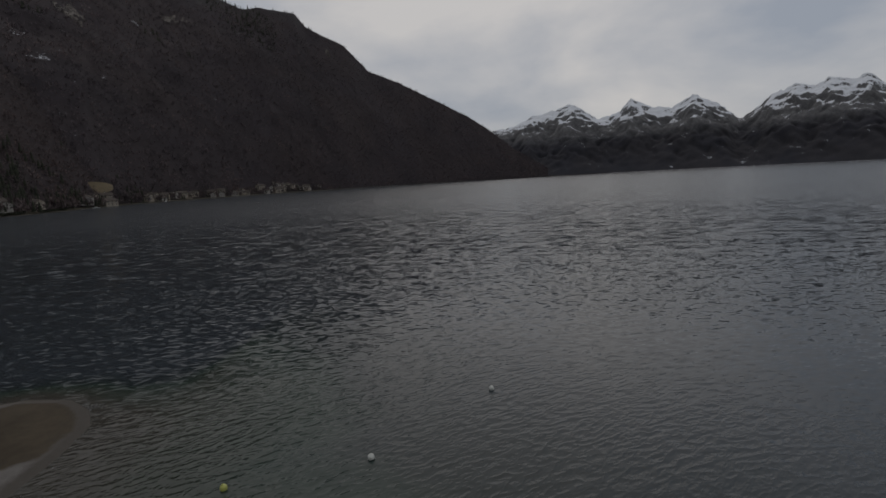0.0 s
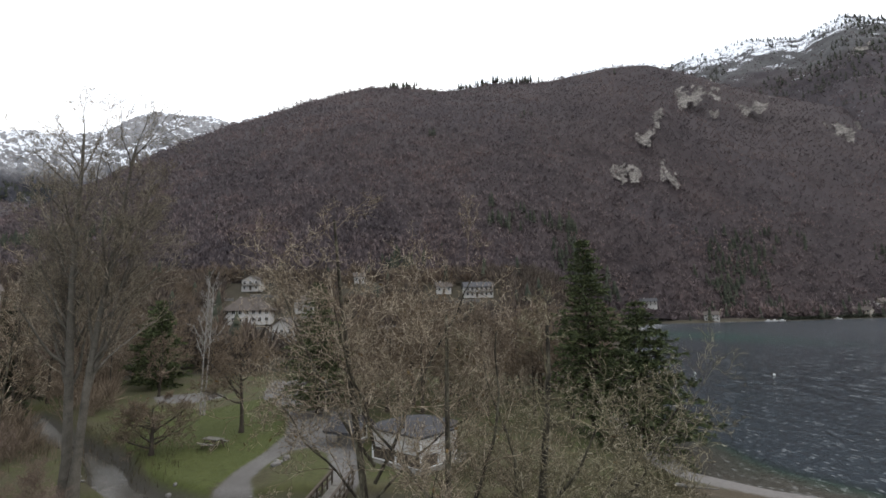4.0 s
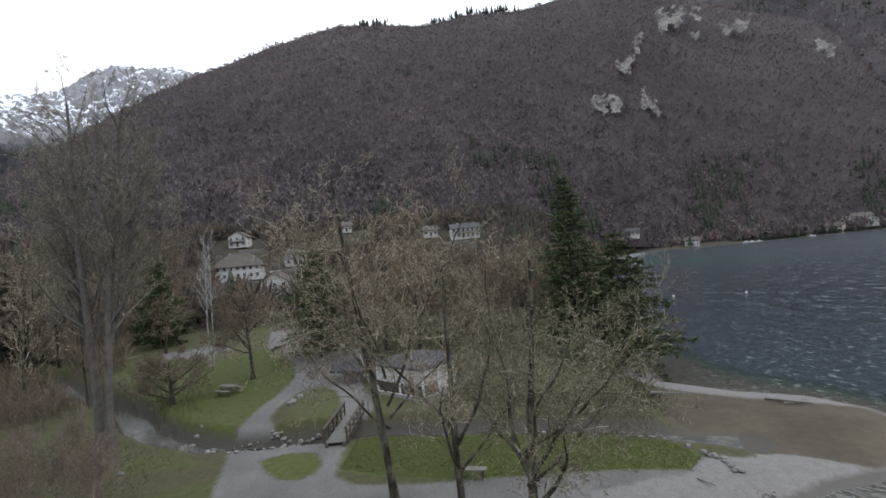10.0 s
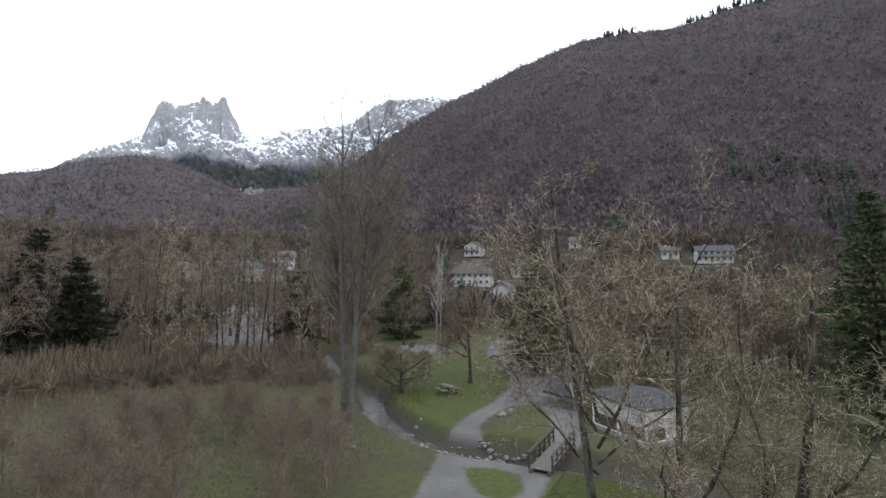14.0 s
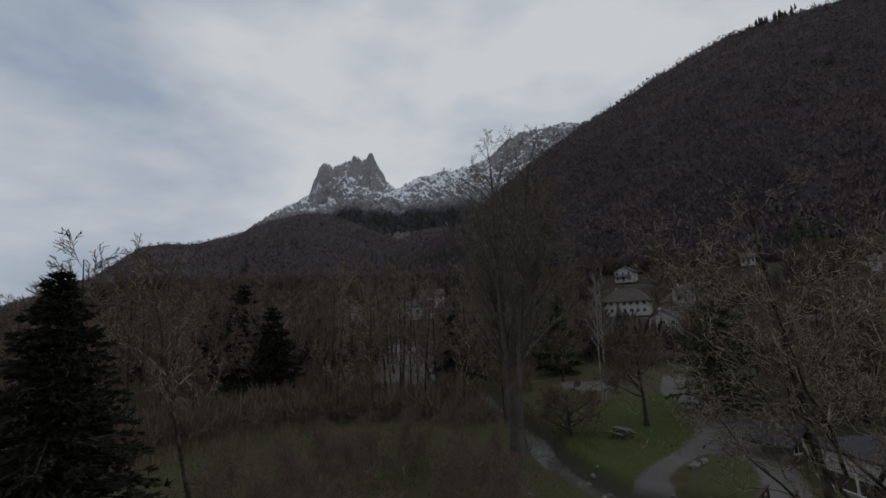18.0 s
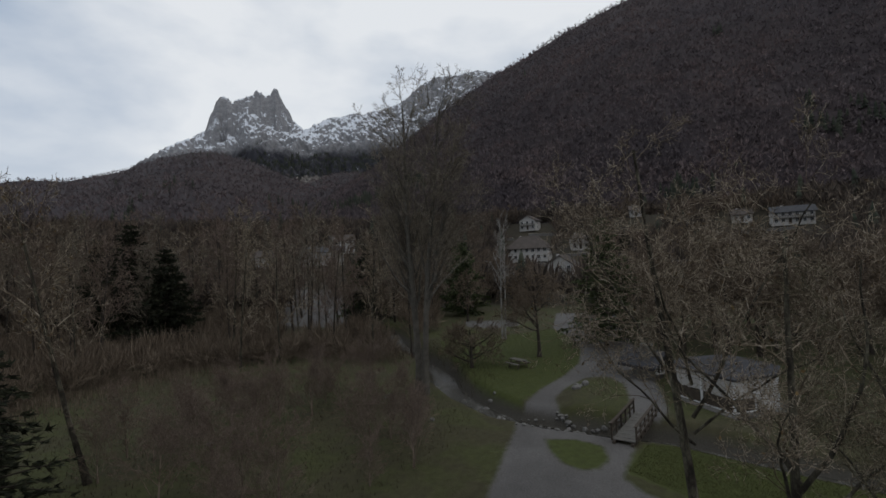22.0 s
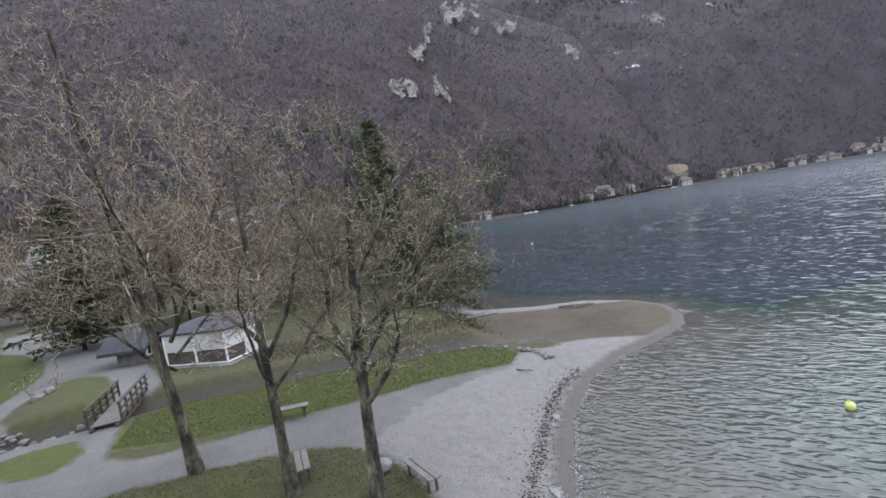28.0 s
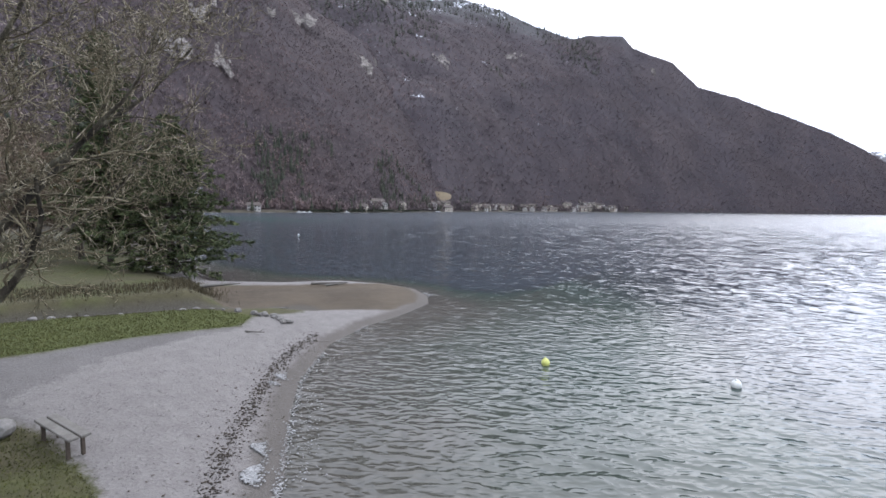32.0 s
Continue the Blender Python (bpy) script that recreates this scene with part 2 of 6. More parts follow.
def build_water(nt, b):
    sh = calc(nt, "ADD", attr(nt, "depth"), calc(nt, "MULTIPLY", calc(nt, "SUBTRACT", noise_node(nt, 0.18, 4), 0.5), 8.0))
    base = ramp(nt, remap(nt, sh, 0.0, 34.0), (0.0, (0.064, 0.060, 0.050)), (0.06, (0.046, 0.054, 0.043)), (0.28, (0.027, 0.046, 0.037)), (0.45, (0.020, 0.031, 0.033)), (0.9, (0.032, 0.043, 0.052)))
    teal = calc(nt, "MULTIPLY", attr(nt, "shoal"), 0.9)
    base = mix(nt, teal, base, (0.012, 0.06, 0.045))
    nt.links.new(base, b.inputs["Base Color"])
    b.inputs["IOR"].default_value = 1.33
    b.inputs["Specular IOR Level"].default_value = 0.5
    def crest(scale, turn, stretch):
        n = noise_node(nt, scale, 1.0, 0.4, stretch=stretch, turn=turn)
        return calc(nt, "SUBTRACT", 1.0, calc(nt, "ABSOLUTE", calc(nt, "MULTIPLY", calc(nt, "SUBTRACT", n, 0.5), 4.0)))
    w1 = crest(1.7, -24, (0.5, 1.0, 1.0))
    w2 = crest(3.8, -38, (0.55, 1.0, 1.0))
    w4 = noise_node(nt, 7.5, 2, 0.5, stretch=(0.5, 1.0, 1.0), turn=-10)
    w0 = calc(nt, "MULTIPLY", crest(0.5, -20, (0.4, 1.0, 1.0)), remap(nt, attr(nt, "far"), 22, 90, 0.0, 0.8))
    w3 = noise_node(nt, 0.05, 3, 0.5)
    hh = calc(nt, "ADD", calc(nt, "ADD", w0, w1), calc(nt, "ADD", calc(nt, "MULTIPLY", w2, 0.42), calc(nt, "MULTIPLY", w4, 0.22)))
    hh = calc(nt, "MULTIPLY", hh, remap(nt, w3, 0.3, 0.7, 0.6, 1.25))
    calm = nt.nodes.new("ShaderNodeBump")
    calm.inputs["Distance"].default_value = 0.11
    nt.links.new(calc(nt, "ADD", remap(nt, attr(nt, "far"), 12, 60, 0.04, 0.0), remap(nt, attr(nt, "far"), 40, 400, 0.26, 0.4)), calm.inputs["Strength"])
    nt.links.new(hh, calm.inputs["Height"])
    nf = nt.nodes.new("ShaderNodeTexNoise")
    nf.inputs["Scale"].default_value, nf.inputs["Detail"].default_value, nf.inputs["Roughness"].default_value = 2.8, 3.0, 0.62
    q = nt.nodes.new("ShaderNodeMapping")
    q.inputs["Rotation"].default_value, q.inputs["Scale"].default_value = (0, 0, radians(-20)), (0.4, 1.0, 1.0)
    nt.links.new(nt.nodes.new("ShaderNodeNewGeometry").outputs["Position"], q.inputs["Vector"])
    nt.links.new(q.outputs["Vector"], nf.inputs["Vector"])
    rgb = nt.nodes.new("ShaderNodeSeparateColor")
    nt.links.new(nf.outputs["Color"], rgb.inputs["Color"])
    nw = nt.nodes.new("ShaderNodeTexNoise")
    nw.inputs["Scale"].default_value, nw.inputs["Detail"].default_value = 0.75, 2.0
    nt.links.new(q.outputs["Vector"], nw.inputs["Vector"])
    rgb2 = nt.nodes.new("ShaderNodeSeparateColor")
    nt.links.new(nw.outputs["Color"], rgb2.inputs["Color"])
    swell = remap(nt, attr(nt, "far"), 35, 130, 0.0, 1.0)
    up = nt.nodes.new("ShaderNodeCombineXYZ")
    for axis_name, ch, k in (("X", "Red", 0.75), ("Y", "Green", 1.1)):
        slope = calc(nt, "ADD", calc(nt, "SUBTRACT", rgb.outputs[ch], 0.5), calc(nt, "MULTIPLY", calc(nt, "SUBTRACT", rgb2.outputs[ch], 0.5), swell))
        nt.links.new(calc(nt, "MULTIPLY", slope, k), up.inputs[axis_name])
    up.inputs["Z"].default_value = 1.0
    unit = nt.nodes.new("ShaderNodeVectorMath")
    unit.operation = "NORMALIZE"
    nt.links.new(up.outputs["Vector"], unit.inputs[0])
    both = nt.nodes.new("ShaderNodeMix")
    both.data_type = "VECTOR"
    nt.links.new(remap(nt, attr(nt, "far"), 14, 60, 0.0, 1.0), both.inputs["Factor"])
    nt.links.new(calm.outputs["Normal"], both.inputs[4])
    nt.links.new(unit.outputs["Vector"], both.inputs[5])
    nt.links.new(both.outputs[1], b.inputs["Normal"])
    nt.links.new(remap(nt, attr(nt, "far"), 40, 300, 0.10, 0.24), b.inputs["Roughness"])


M_water = mat("lake_water", build_water, 0.1)


def build_brook(nt, b):
    n = noise_node(nt, 1.2, 5)
    nt.links.new(ramp(nt, n, (0.35, (0.045, 0.042, 0.034)), (0.55, (0.075, 0.071, 0.060)), (0.72, (0.15, 0.145, 0.132))), b.inputs["Base Color"])
    b.inputs["Specular IOR Level"].default_value = 0.5
    bump(nt, b, noise_node(nt, 4.0, 4), 0.6, 0.06)


M_brook = mat("brook_water", build_brook, 0.15)


def build_slope(snow_from, snow_full, wood, k=1.0, bare_from=9e3, rk=1.0):
    """Forest floor below, rock and snow above, by height and steepness."""
    def build(nt, b):
        n1, n2, n3 = noise_node(nt, 0.006 * k, 6, 0.65), noise_node(nt, 0.035 * k, 6, 0.7), noise_node(nt, 0.16 * k, 5, 0.7)
        n4 = noise_node(nt, 0.55 * k, 3, 0.7)
        f = calc(nt, "ADD", calc(nt, "MULTIPLY", n1, 0.35), calc(nt, "ADD", calc(nt, "MULTIPLY", n2, 0.2), calc(nt, "ADD", calc(nt, "MULTIPLY", n3, 0.2), calc(nt, "MULTIPLY", n4, 0.25))))
        c = ramp(nt, f, *wood)
        tone = noise_node(nt, 0.0045 * k, 3, 0.5)
        c = mix(nt, 0.4, c, ramp(nt, tone, (0.4, (0.43, 0.43, 0.47)), (0.6, (0.58, 0.52, 0.47))), "OVERLAY")
        geo = nt.nodes.new("ShaderNodeNewGeometry")
        z = nt.nodes.new("ShaderNodeSeparateXYZ")
        nt.links.new(geo.outputs["Position"], z.inputs[0])
        nz = nt.nodes.new("ShaderNodeSeparateXYZ")
        nt.links.new(geo.outputs["Normal"], nz.inputs[0])
        if snow_from < 5000:
            ns = noise_node(nt, 0.018 * k, 6, 0.7, stretch=(1.0, 1.0, 0.3))
            # haze is put into the rock colour: paler and bluer grey
            rock = ramp(nt, calc(nt, "ADD", calc(nt, "MULTIPLY", n2, 0.5), calc(nt, "MULTIPLY", n3, 0.5)), (0.35, (0.14 * rk, 0.143 * rk, 0.155 * rk)), (0.5, (0.27 * rk, 0.27 * rk, 0.28 * rk)), (0.68, (0.44 * rk, 0.437 * rk, 0.44 * rk)))
            high = calc(nt, "ADD", z.outputs["Z"], calc(nt, "MULTIPLY", calc(nt, "SUBTRACT", n1, 0.5), 0.7 * (snow_full - snow_from)))
            c = mix(nt, remap(nt, high, snow_from - 60, snow_from + 80), c, rock)
            sn = calc(nt, "ADD", calc(nt, "MULTIPLY", ns, 0.62), calc(nt, "MULTIPLY", n3, 0.38))
            sn = calc(nt, "ADD", sn, remap(nt, high, snow_from, snow_full, -0.16, 0.10))
            sn = calc(nt, "ADD", sn, remap(nt, nz.outputs["Z"], 0.5, 0.84, -0.16, 0.07))
            sn = calc(nt, "ADD", sn, remap(nt, high, bare_from, bare_from + 90, 0.0, -0.10))
            c = mix(nt, remap(nt, sn, 0.495, 0.54), c, (0.82, 0.86, 0.92))
        nt.links.new(c, b.inputs["Base Color"])
        bump(nt, b, n3, 0.8 if bare_from < 9e3 else 0.12, 4.0)
    return build


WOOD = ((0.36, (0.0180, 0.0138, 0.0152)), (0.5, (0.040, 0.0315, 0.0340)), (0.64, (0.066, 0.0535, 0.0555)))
# aerial haze is mixed into this slope colour as extra blue
WOOD_HAZE = ((0.36, (0.0185, 0.0152, 0.0178)), (0.5, (0.042, 0.0352, 0.0395)), (0.64, (0.069, 0.0585, 0.0635)))
# distance haze painted in: far forest raised to a bluish grey
WOOD_FAR_HAZE = ((0.32, (0.030, 0.032, 0.040)), (0.5, (0.046, 0.047, 0.056)), (0.68, (0.068, 0.068, 0.076)))
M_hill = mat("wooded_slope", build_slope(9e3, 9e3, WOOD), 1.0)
M_snowhill = mat("snow_dusted_slope", build_slope(780, 1250, WOOD_HAZE, 0.9, rk=0.24), 1.0)
M_peaks = mat("snowy_rock", build_slope(700, 880, WOOD_FAR_HAZE, 0.9, 1040), 1.0)
M_farpeaks = mat("far_snowy_rock", build_slope(300, 520, WOOD_FAR_HAZE, 0.8, rk=0.6), 1.0)


def build_limestone(nt, b):
    n1 = noise_node(nt, 0.045, 5, 0.65, stretch=(1.0, 1.0, 0.5))
    n2 = noise_node(nt, 0.22, 5, 0.75, stretch=(1.0, 1.0, 0.35))
    f = calc(nt, "ADD", calc(nt, "MULTIPLY", n1, 0.45), calc(nt, "MULTIPLY", n2, 0.55))
    nt.links.new(ramp(nt, f, (0.40, (0.038, 0.033, 0.031)), (0.49, (0.13, 0.117, 0.106)), (0.62, (0.31, 0.285, 0.26))), b.inputs["Base Color"])
    bump(nt, b, n2, 1.0, 2.5)


M_limestone = mat("pale_limestone", build_limestone, 0.95)
# purple-brown crowns, their colour shifted a little to blue for haze
M_bare = by_random("bare_wood_crowns", ((0.0, (0.0775, 0.0630, 0.0700)), (0.35, (0.1050, 0.0865, 0.0938)), (0.7, (0.1400, 0.1150, 0.1212)), (1.0, (0.2000, 0.1675, 0.1675))), patches=0.011)
# crowns of the long mountain, with its bluish haze in their colour
M_bare_haze = by_random("bare_haze_crowns", ((0.0, (0.0800, 0.0680, 0.0775)), (0.35, (0.1100, 0.0935, 0.1050)), (0.7, (0.1450, 0.1237, 0.1363)), (1.0, (0.2050, 0.1775, 0.1875))), patches=0.011)
M_bare_near = by_random("bare_valley_crowns", ((0.0, (0.060, 0.047, 0.039)), (0.5, (0.098, 0.078, 0.063)), (1.0, (0.16, 0.132, 0.108))), patches=0.03)
M_needles_far = by_random("far_needles", ((0.0, (0.022, 0.027, 0.019)), (0.6, (0.036, 0.042, 0.028)), (1.0, (0.056, 0.060, 0.040))))


def build_bark(nt, b):
    n1 = noise_node(nt, 3.2, 5, 0.65, stretch=(1.0, 1.0, 0.45))
    n2 = noise_node(nt, 26, 4, 0.7, stretch=(1.0, 1.0, 0.3))
    f = calc(nt, "ADD", calc(nt, "MULTIPLY", n1, 0.72), calc(nt, "MULTIPLY", n2, 0.28))
    nt.links.new(ramp(nt, f, (0.38, (0.013, 0.011, 0.008)), (0.48, (0.045, 0.038, 0.028)), (0.57, (0.11, 0.10, 0.070)), (0.69, (0.25, 0.235, 0.175))), b.inputs["Base Color"])
    bump(nt, b, n2, 0.8, 0.03)


M_bark = mat("lichened_bark", build_bark, 0.95)
M_bark_grey = two_tone("grey_bark", (0.045, 0.040, 0.033), (0.17, 0.155, 0.130), 1.6, 0.95, 0.02, fine=12)
M_bark_pale = two_tone("pale_bark", (0.16, 0.15, 0.138), (0.46, 0.44, 0.41), 1.5, 0.9, 0.01, fine=9)
M_bark_dark = two_tone("dark_bark", (0.018, 0.014, 0.011), (0.08, 0.066, 0.052), 1.4, 0.95, 0.03, fine=14)
M_twig = by_random("grey_twigs", ((0.0, (0.0576, 0.0432, 0.0288)), (0.4, (0.1824, 0.1421, 0.0979)), (0.75, (0.3264, 0.2640, 0.1920)), (1.0, (0.4992, 0.4320, 0.3360))))
M_twig_brown = by_random("brown_twigs", ((0.0, (0.072, 0.053, 0.038)), (0.5, (0.155, 0.118, 0.085)), (1.0, (0.26, 0.205, 0.15))))
M_twig_moss = by_random("mossy_twigs", ((0.0, (0.0460, 0.0405, 0.0239)), (0.45, (0.1288, 0.1104, 0.0662)), (0.8, (0.2484, 0.2162, 0.1426)), (1.0, (0.4232, 0.3772, 0.2852))))
M_twig_poplar = by_random("poplar_twigs", ((0.0, (0.085, 0.070, 0.050)), (0.5, (0.19, 0.158, 0.118)), (1.0, (0.34, 0.295, 0.23))))
M_twig_red = by_random("reddish_twigs", ((0.0, (0.096, 0.068, 0.053)), (0.5, (0.182, 0.134, 0.106)), (1.0, (0.28, 0.214, 0.171))))
M_needles = by_random("green_needles", ((0.0, (0.028, 0.040, 0.018)), (0.5, (0.066, 0.085, 0.036)), (1.0, (0.125, 0.142, 0.060))))
M_needles_dark = by_random("dark_needles", ((0.0, (0.012, 0.014, 0.008)), (0.5, (0.024, 0.028, 0.015)), (1.0, (0.046, 0.048, 0.025))))
M_leaf_brown = by_random("withered_leaves", ((0.0, (0.07, 0.042, 0.018)), (0.5, (0.14, 0.085, 0.035)), (1.0, (0.21, 0.145, 0.06))))
M_plaster = two_tone("white_plaster", (0.40, 0.385, 0.36), (0.56, 0.54, 0.51), 0.6, 0.9, 0.004, fine=6)
M_plaster_warm = two_tone("cream_plaster", (0.34, 0.30, 0.25), (0.50, 0.455, 0.385), 0.6, 0.9, 0.004, fine=6)
M_roof_brown = two_tone("brown_roof_tiles", (0.062, 0.051, 0.045), (0.12, 0.102, 0.090), 0.7, 0.9, 0.02, fine=5)
M_roof_grey = two_tone("grey_roof_sheets", (0.03, 0.03, 0.034), (0.07, 0.07, 0.076), 0.9, 0.75, 0.01, fine=7)
M_timber = two_tone("weathered_timber", (0.04, 0.031, 0.023), (0.10, 0.08, 0.062), 2.0, 0.9, 0.006, fine=22)
M_timber_grey = two_tone("greyed_timber", (0.10, 0.093, 0.083), (0.21, 0.20, 0.18), 2.5, 0.9, 0.006, fine=22)
M_dark = two_tone("dark_window_glass", (0.015, 0.016, 0.018), (0.035, 0.036, 0.04), 0.8, 0.25)
M_rock = two_tone("field_stone", (0.075, 0.07, 0.063), (0.25, 0.24, 0.225), 2.2, 0.95, 0.03, fine=11)
M_paint_white = two_tone("white_paint", (0.60, 0.60, 0.59), (0.75, 0.75, 0.74), 2.0, 0.6, fine=12)
M_buoy_y = two_tone("yellow_buoy_plastic", (0.50, 0.52, 0.14), (0.64, 0.66, 0.24), 4.0, 0.4, fine=30)
M_buoy_w = two_tone("white_buoy_plastic", (0.62, 0.64, 0.60), (0.78, 0.79, 0.76), 4.0, 0.4, fine=30)
M_foam = two_tone("foam", (0.20, 0.20, 0.195), (0.38, 0.385, 0.38), 2.0, 0.8, fine=9)
M_dry_grass = two_tone("dry_grass", (0.12, 0.095, 0.06), (0.24, 0.195, 0.13), 0.08, 1.0, 0.05, fine=0.9)
M_shrub = by_random("dry_undergrowth", ((0.0, (0.030, 0.025, 0.014)), (0.5, (0.060, 0.050, 0.027)), (1.0, (0.10, 0.082, 0.046))))


# ---- mesh helpers ----
def mesh_np(name, verts, faces, material, smooth=False):
    """A mesh from arrays of places and of equal-sided faces."""
    verts, faces = np.asarray(verts, np.float32), np.asarray(faces, np.int32)
    k = faces.shape[1]
    me = bpy.data.meshes.new(name)
    me.vertices.add(len(verts))
    me.vertices.foreach_set("co", verts.ravel())
    me.loops.add(faces.size)
    me.loops.foreach_set("vertex_index", faces.ravel())
    me.polygons.add(len(faces))
    me.polygons.foreach_set("loop_start", np.arange(0, faces.size, k, dtype=np.int32))
    if smooth:
        me.polygons.foreach_set("use_smooth", np.ones(len(faces), dtype=bool))
    me.materials.append(material)
    me.update(calc_edges=True)
    return me


def add_attr(me, name, values):
    a = me.attributes.new(name, "FLOAT", "POINT")
    a.data.foreach_set("value", np.asarray(values, np.float32))


def grid_faces(nu, nv):
    i = np.arange(nu - 1)[:, None] * nv + np.arange(nv - 1)[None, :]
    return np.stack([i, i + nv, i + nv + 1, i + 1], -1).reshape(-1, 4)


def part(name, data, parent, label=""):
    ob = new(name, data)
    ob.parent = parent
    return tagged(ob, label)


def empty(name, m, label, category, group=""):
    ob = new(name)
    ob.matrix_world = m
    ob.empty_display_size = 0.3
    return tagged(ob, label, category, group)


def bm_mesh(name, bm, material, smooth=False):
    me = bpy.data.meshes.new(name)
    bm.to_mesh(me)
    bm.free()
    if smooth:
        me.polygons.foreach_set("use_smooth", np.ones(len(me.polygons), dtype=bool))
    me.materials.append(material)
    return me


def add_box(bm, size, m=Matrix(), bevel=0.0):
    v = bmesh.ops.create_cube(bm, size=1.0, matrix=m @ Matrix.Diagonal((*size, 1)))["verts"]
    if bevel:
        es = list({e for q in v for e in q.link_edges})
        bmesh.ops.bevel(bm, geom=es, offset=bevel, segments=1, affect="EDGES")


def box_mesh(name, size, material, m=Matrix(), bevel=0.0):
    bm = bmesh.new()
    add_box(bm, size, m, bevel)
    return bm_mesh(name, bm, material)


def wobble(p, scale, seed=0.0):
    """Smooth noise of many places at once, about -1 to 1."""
    p = np.asarray(p, float)
    x, y, z = (p[..., i] / scale + seed * (1.7 + i) for i in range(3))
    out = 0
    for k, a in ((1.0, 1.0), (2.13, 0.55), (4.37, 0.3), (8.9, 0.16)):
        out = out + a * np.sin(k * x + 1.3 * np.sin(k * 0.83 * y + seed) + k) * np.cos(k * 0.91 * y + 1.1 * np.sin(k * 0.77 * z + 2 * seed + x * 0.37 * k))
    return out / 1.5


def sdist(poly, x, y):
    """Distance to the edge of a polygon, positive inside."""
    x, y = np.asarray(x, float), np.asarray(y, float)
    d = np.full(x.shape, 1e9)
    inside = np.zeros(x.shape, bool)
    for (x0, y0), (x1, y1) in zip(poly, poly[1:] + poly[:1]):
        ex, ey = x1 - x0, y1 - y0
        t = np.clip(((x - x0) * ex + (y - y0) * ey) / (ex * ex + ey * ey), 0, 1)
        d = np.minimum(d, np.hypot(x - x0 - t * ex, y - y0 - t * ey))
        if y0 != y1:
            inside ^= ((y0 > y) != (y1 > y)) & (x < (x1 - x0) * (y - y0) / (y1 - y0) + x0)
    return np.where(inside, d, -d)


def ldist(line, x, y):
    """Distance to an open line."""
    x, y = np.asarray(x, float), np.asarray(y, float)
    d = np.full(x.shape, 1e9)
    for (x0, y0), (x1, y1) in zip(line, line[1:]):
        ex, ey = x1 - x0, y1 - y0
        t = np.clip(((x - x0) * ex + (y - y0) * ey) / (ex * ex + ey * ey), 0, 1)
        d = np.minimum(d, np.hypot(x - x0 - t * ex, y - y0 - t * ey))
    return d


def polar(az, d):
    return d * math.sin(radians(az)), d * math.cos(radians(az))


# ---- plan: land, brook, paths ----
NEAR_SHORE = [(300, -900), (110, -260), (30, -60), (8, -18), (-1, -6), (-6, 2), (-11.6, 8.0), (-14.3, 10.2), (-16.2, 12.0), (-18.6, 15.4), (-19.6, 18.5), (-19.9, 22.0), (-20.6, 25.0), (-22.2, 27.0), (-24.6, 28.6), (-27.6, 28.8), (-30.8, 27.4), (-33.5, 24.0), (-37.5, 21.0), (-50, 23.4), (-92, 42), (-190, 84), (-300, 140), (-392, 196)]
FAR_SHORE = [polar(a, d) for a, d in ((-57.5, 450), (-54, 470), (-50, 485), (-42, 575), (-36, 740), (-32, 900), (-20, 1300), (-8, 1900), (5, 2600), (12, 3150), (20, 3800), (48, 3900), (75, 4100), (100, 3000), (140, 2600), (160, 2200))]
LAND_CLOSE = [(-6000, 6000), (-6000, -6000), (300, -6000)]
LAND = NEAR_SHORE + FAR_SHORE[:11] + [(1200, 6000)] + LAND_CLOSE
EAST = FAR_SHORE[11:] + [(700, -6000), (6000, -6000), (6000, 6000), (3000, 6000)]
BROOK = [(-62, -44), (-50, -32), (-43, -23.8), (-38.2, -20.4), (-34.6, -16.6), (-32.2, -12.6), (-31.5, -9), (-31.3, -5), (-31.6, -2.5), (-30.0, 3), (-28.6, 9), (-26.6, 14), (-24.6, 18)]
GRAVEL = [(-32.4, -11.9), (-37.5, -11.7), (-41.8, -11.0), (-46.4, -10.8), (-52.7, -12.0), (-59.8, -15.1), (-64.8, -18.4), (-80, -22), (-80, -12), (-60.6, -8.6), (-50, -5.2), (-43, -4.2), (-38.5, -3.2), (-34.8, -2.6), (-33.2, -3.0), (-33.2, -4.6), (-29, -5.0), (-28.6, -3.9), (-26.5, -4.0), (-24.8, -4.0), (-23.7, -2.9), (-22.9, 0.5), (-22.7, 3.1), (-22.4, 5.6), (-22.2, 8.6), (-21.9, 10.7), (-21.7, 13.3), (-22.6, 14.6), (-20.5, 15.6), (-10, 8), (-12.8, 5.2), (-14.3, 5.3), (-16.1, 5.2), (-18.4, 4.4), (-19.6, 3.1), (-20.6, -0.2), (-21.2, -3.1), (-21.6, -6.0), (-20.4, -7.0), (-14, -6.0), (-14, -8.2), (-20.6, -9.2), (-25.6, -10.2), (-28.8, -10.8)]
OVAL = [(-33.0, -9.2), (-35.6, -10.2), (-38.4, -10.0), (-41.4, -9.2), (-42.3, -7.6), (-40.6, -6.1), (-37.6, -5.3), (-34.9, -4.9), (-33.0, -4.9), (-32.4, -6.3), (-32.4, -7.8)]
SMALL_LAWN = [(-27.9, -8.7), (-28.5, -7.0), (-28.1, -5.5), (-26.6, -4.9), (-25.3, -5.2), (-24.8, -6.0), (-25.2, -7.0), (-26.4, -8.0)]
LAWN_ISLE = [(-62.7, -31.5), (-60.8, -27.7), (-58.6, -22.6), (-64.8, -18.4), (-59.8, -15.1), (-52.7, -12.0), (-46.4, -10.8), (-41.8, -11.0), (-37.5, -11.7), (-33.6, -12.2), (-34.6, -14.6), (-36.4, -16.9), (-40.4, -19.6), (-45, -23.5), (-52, -29)]
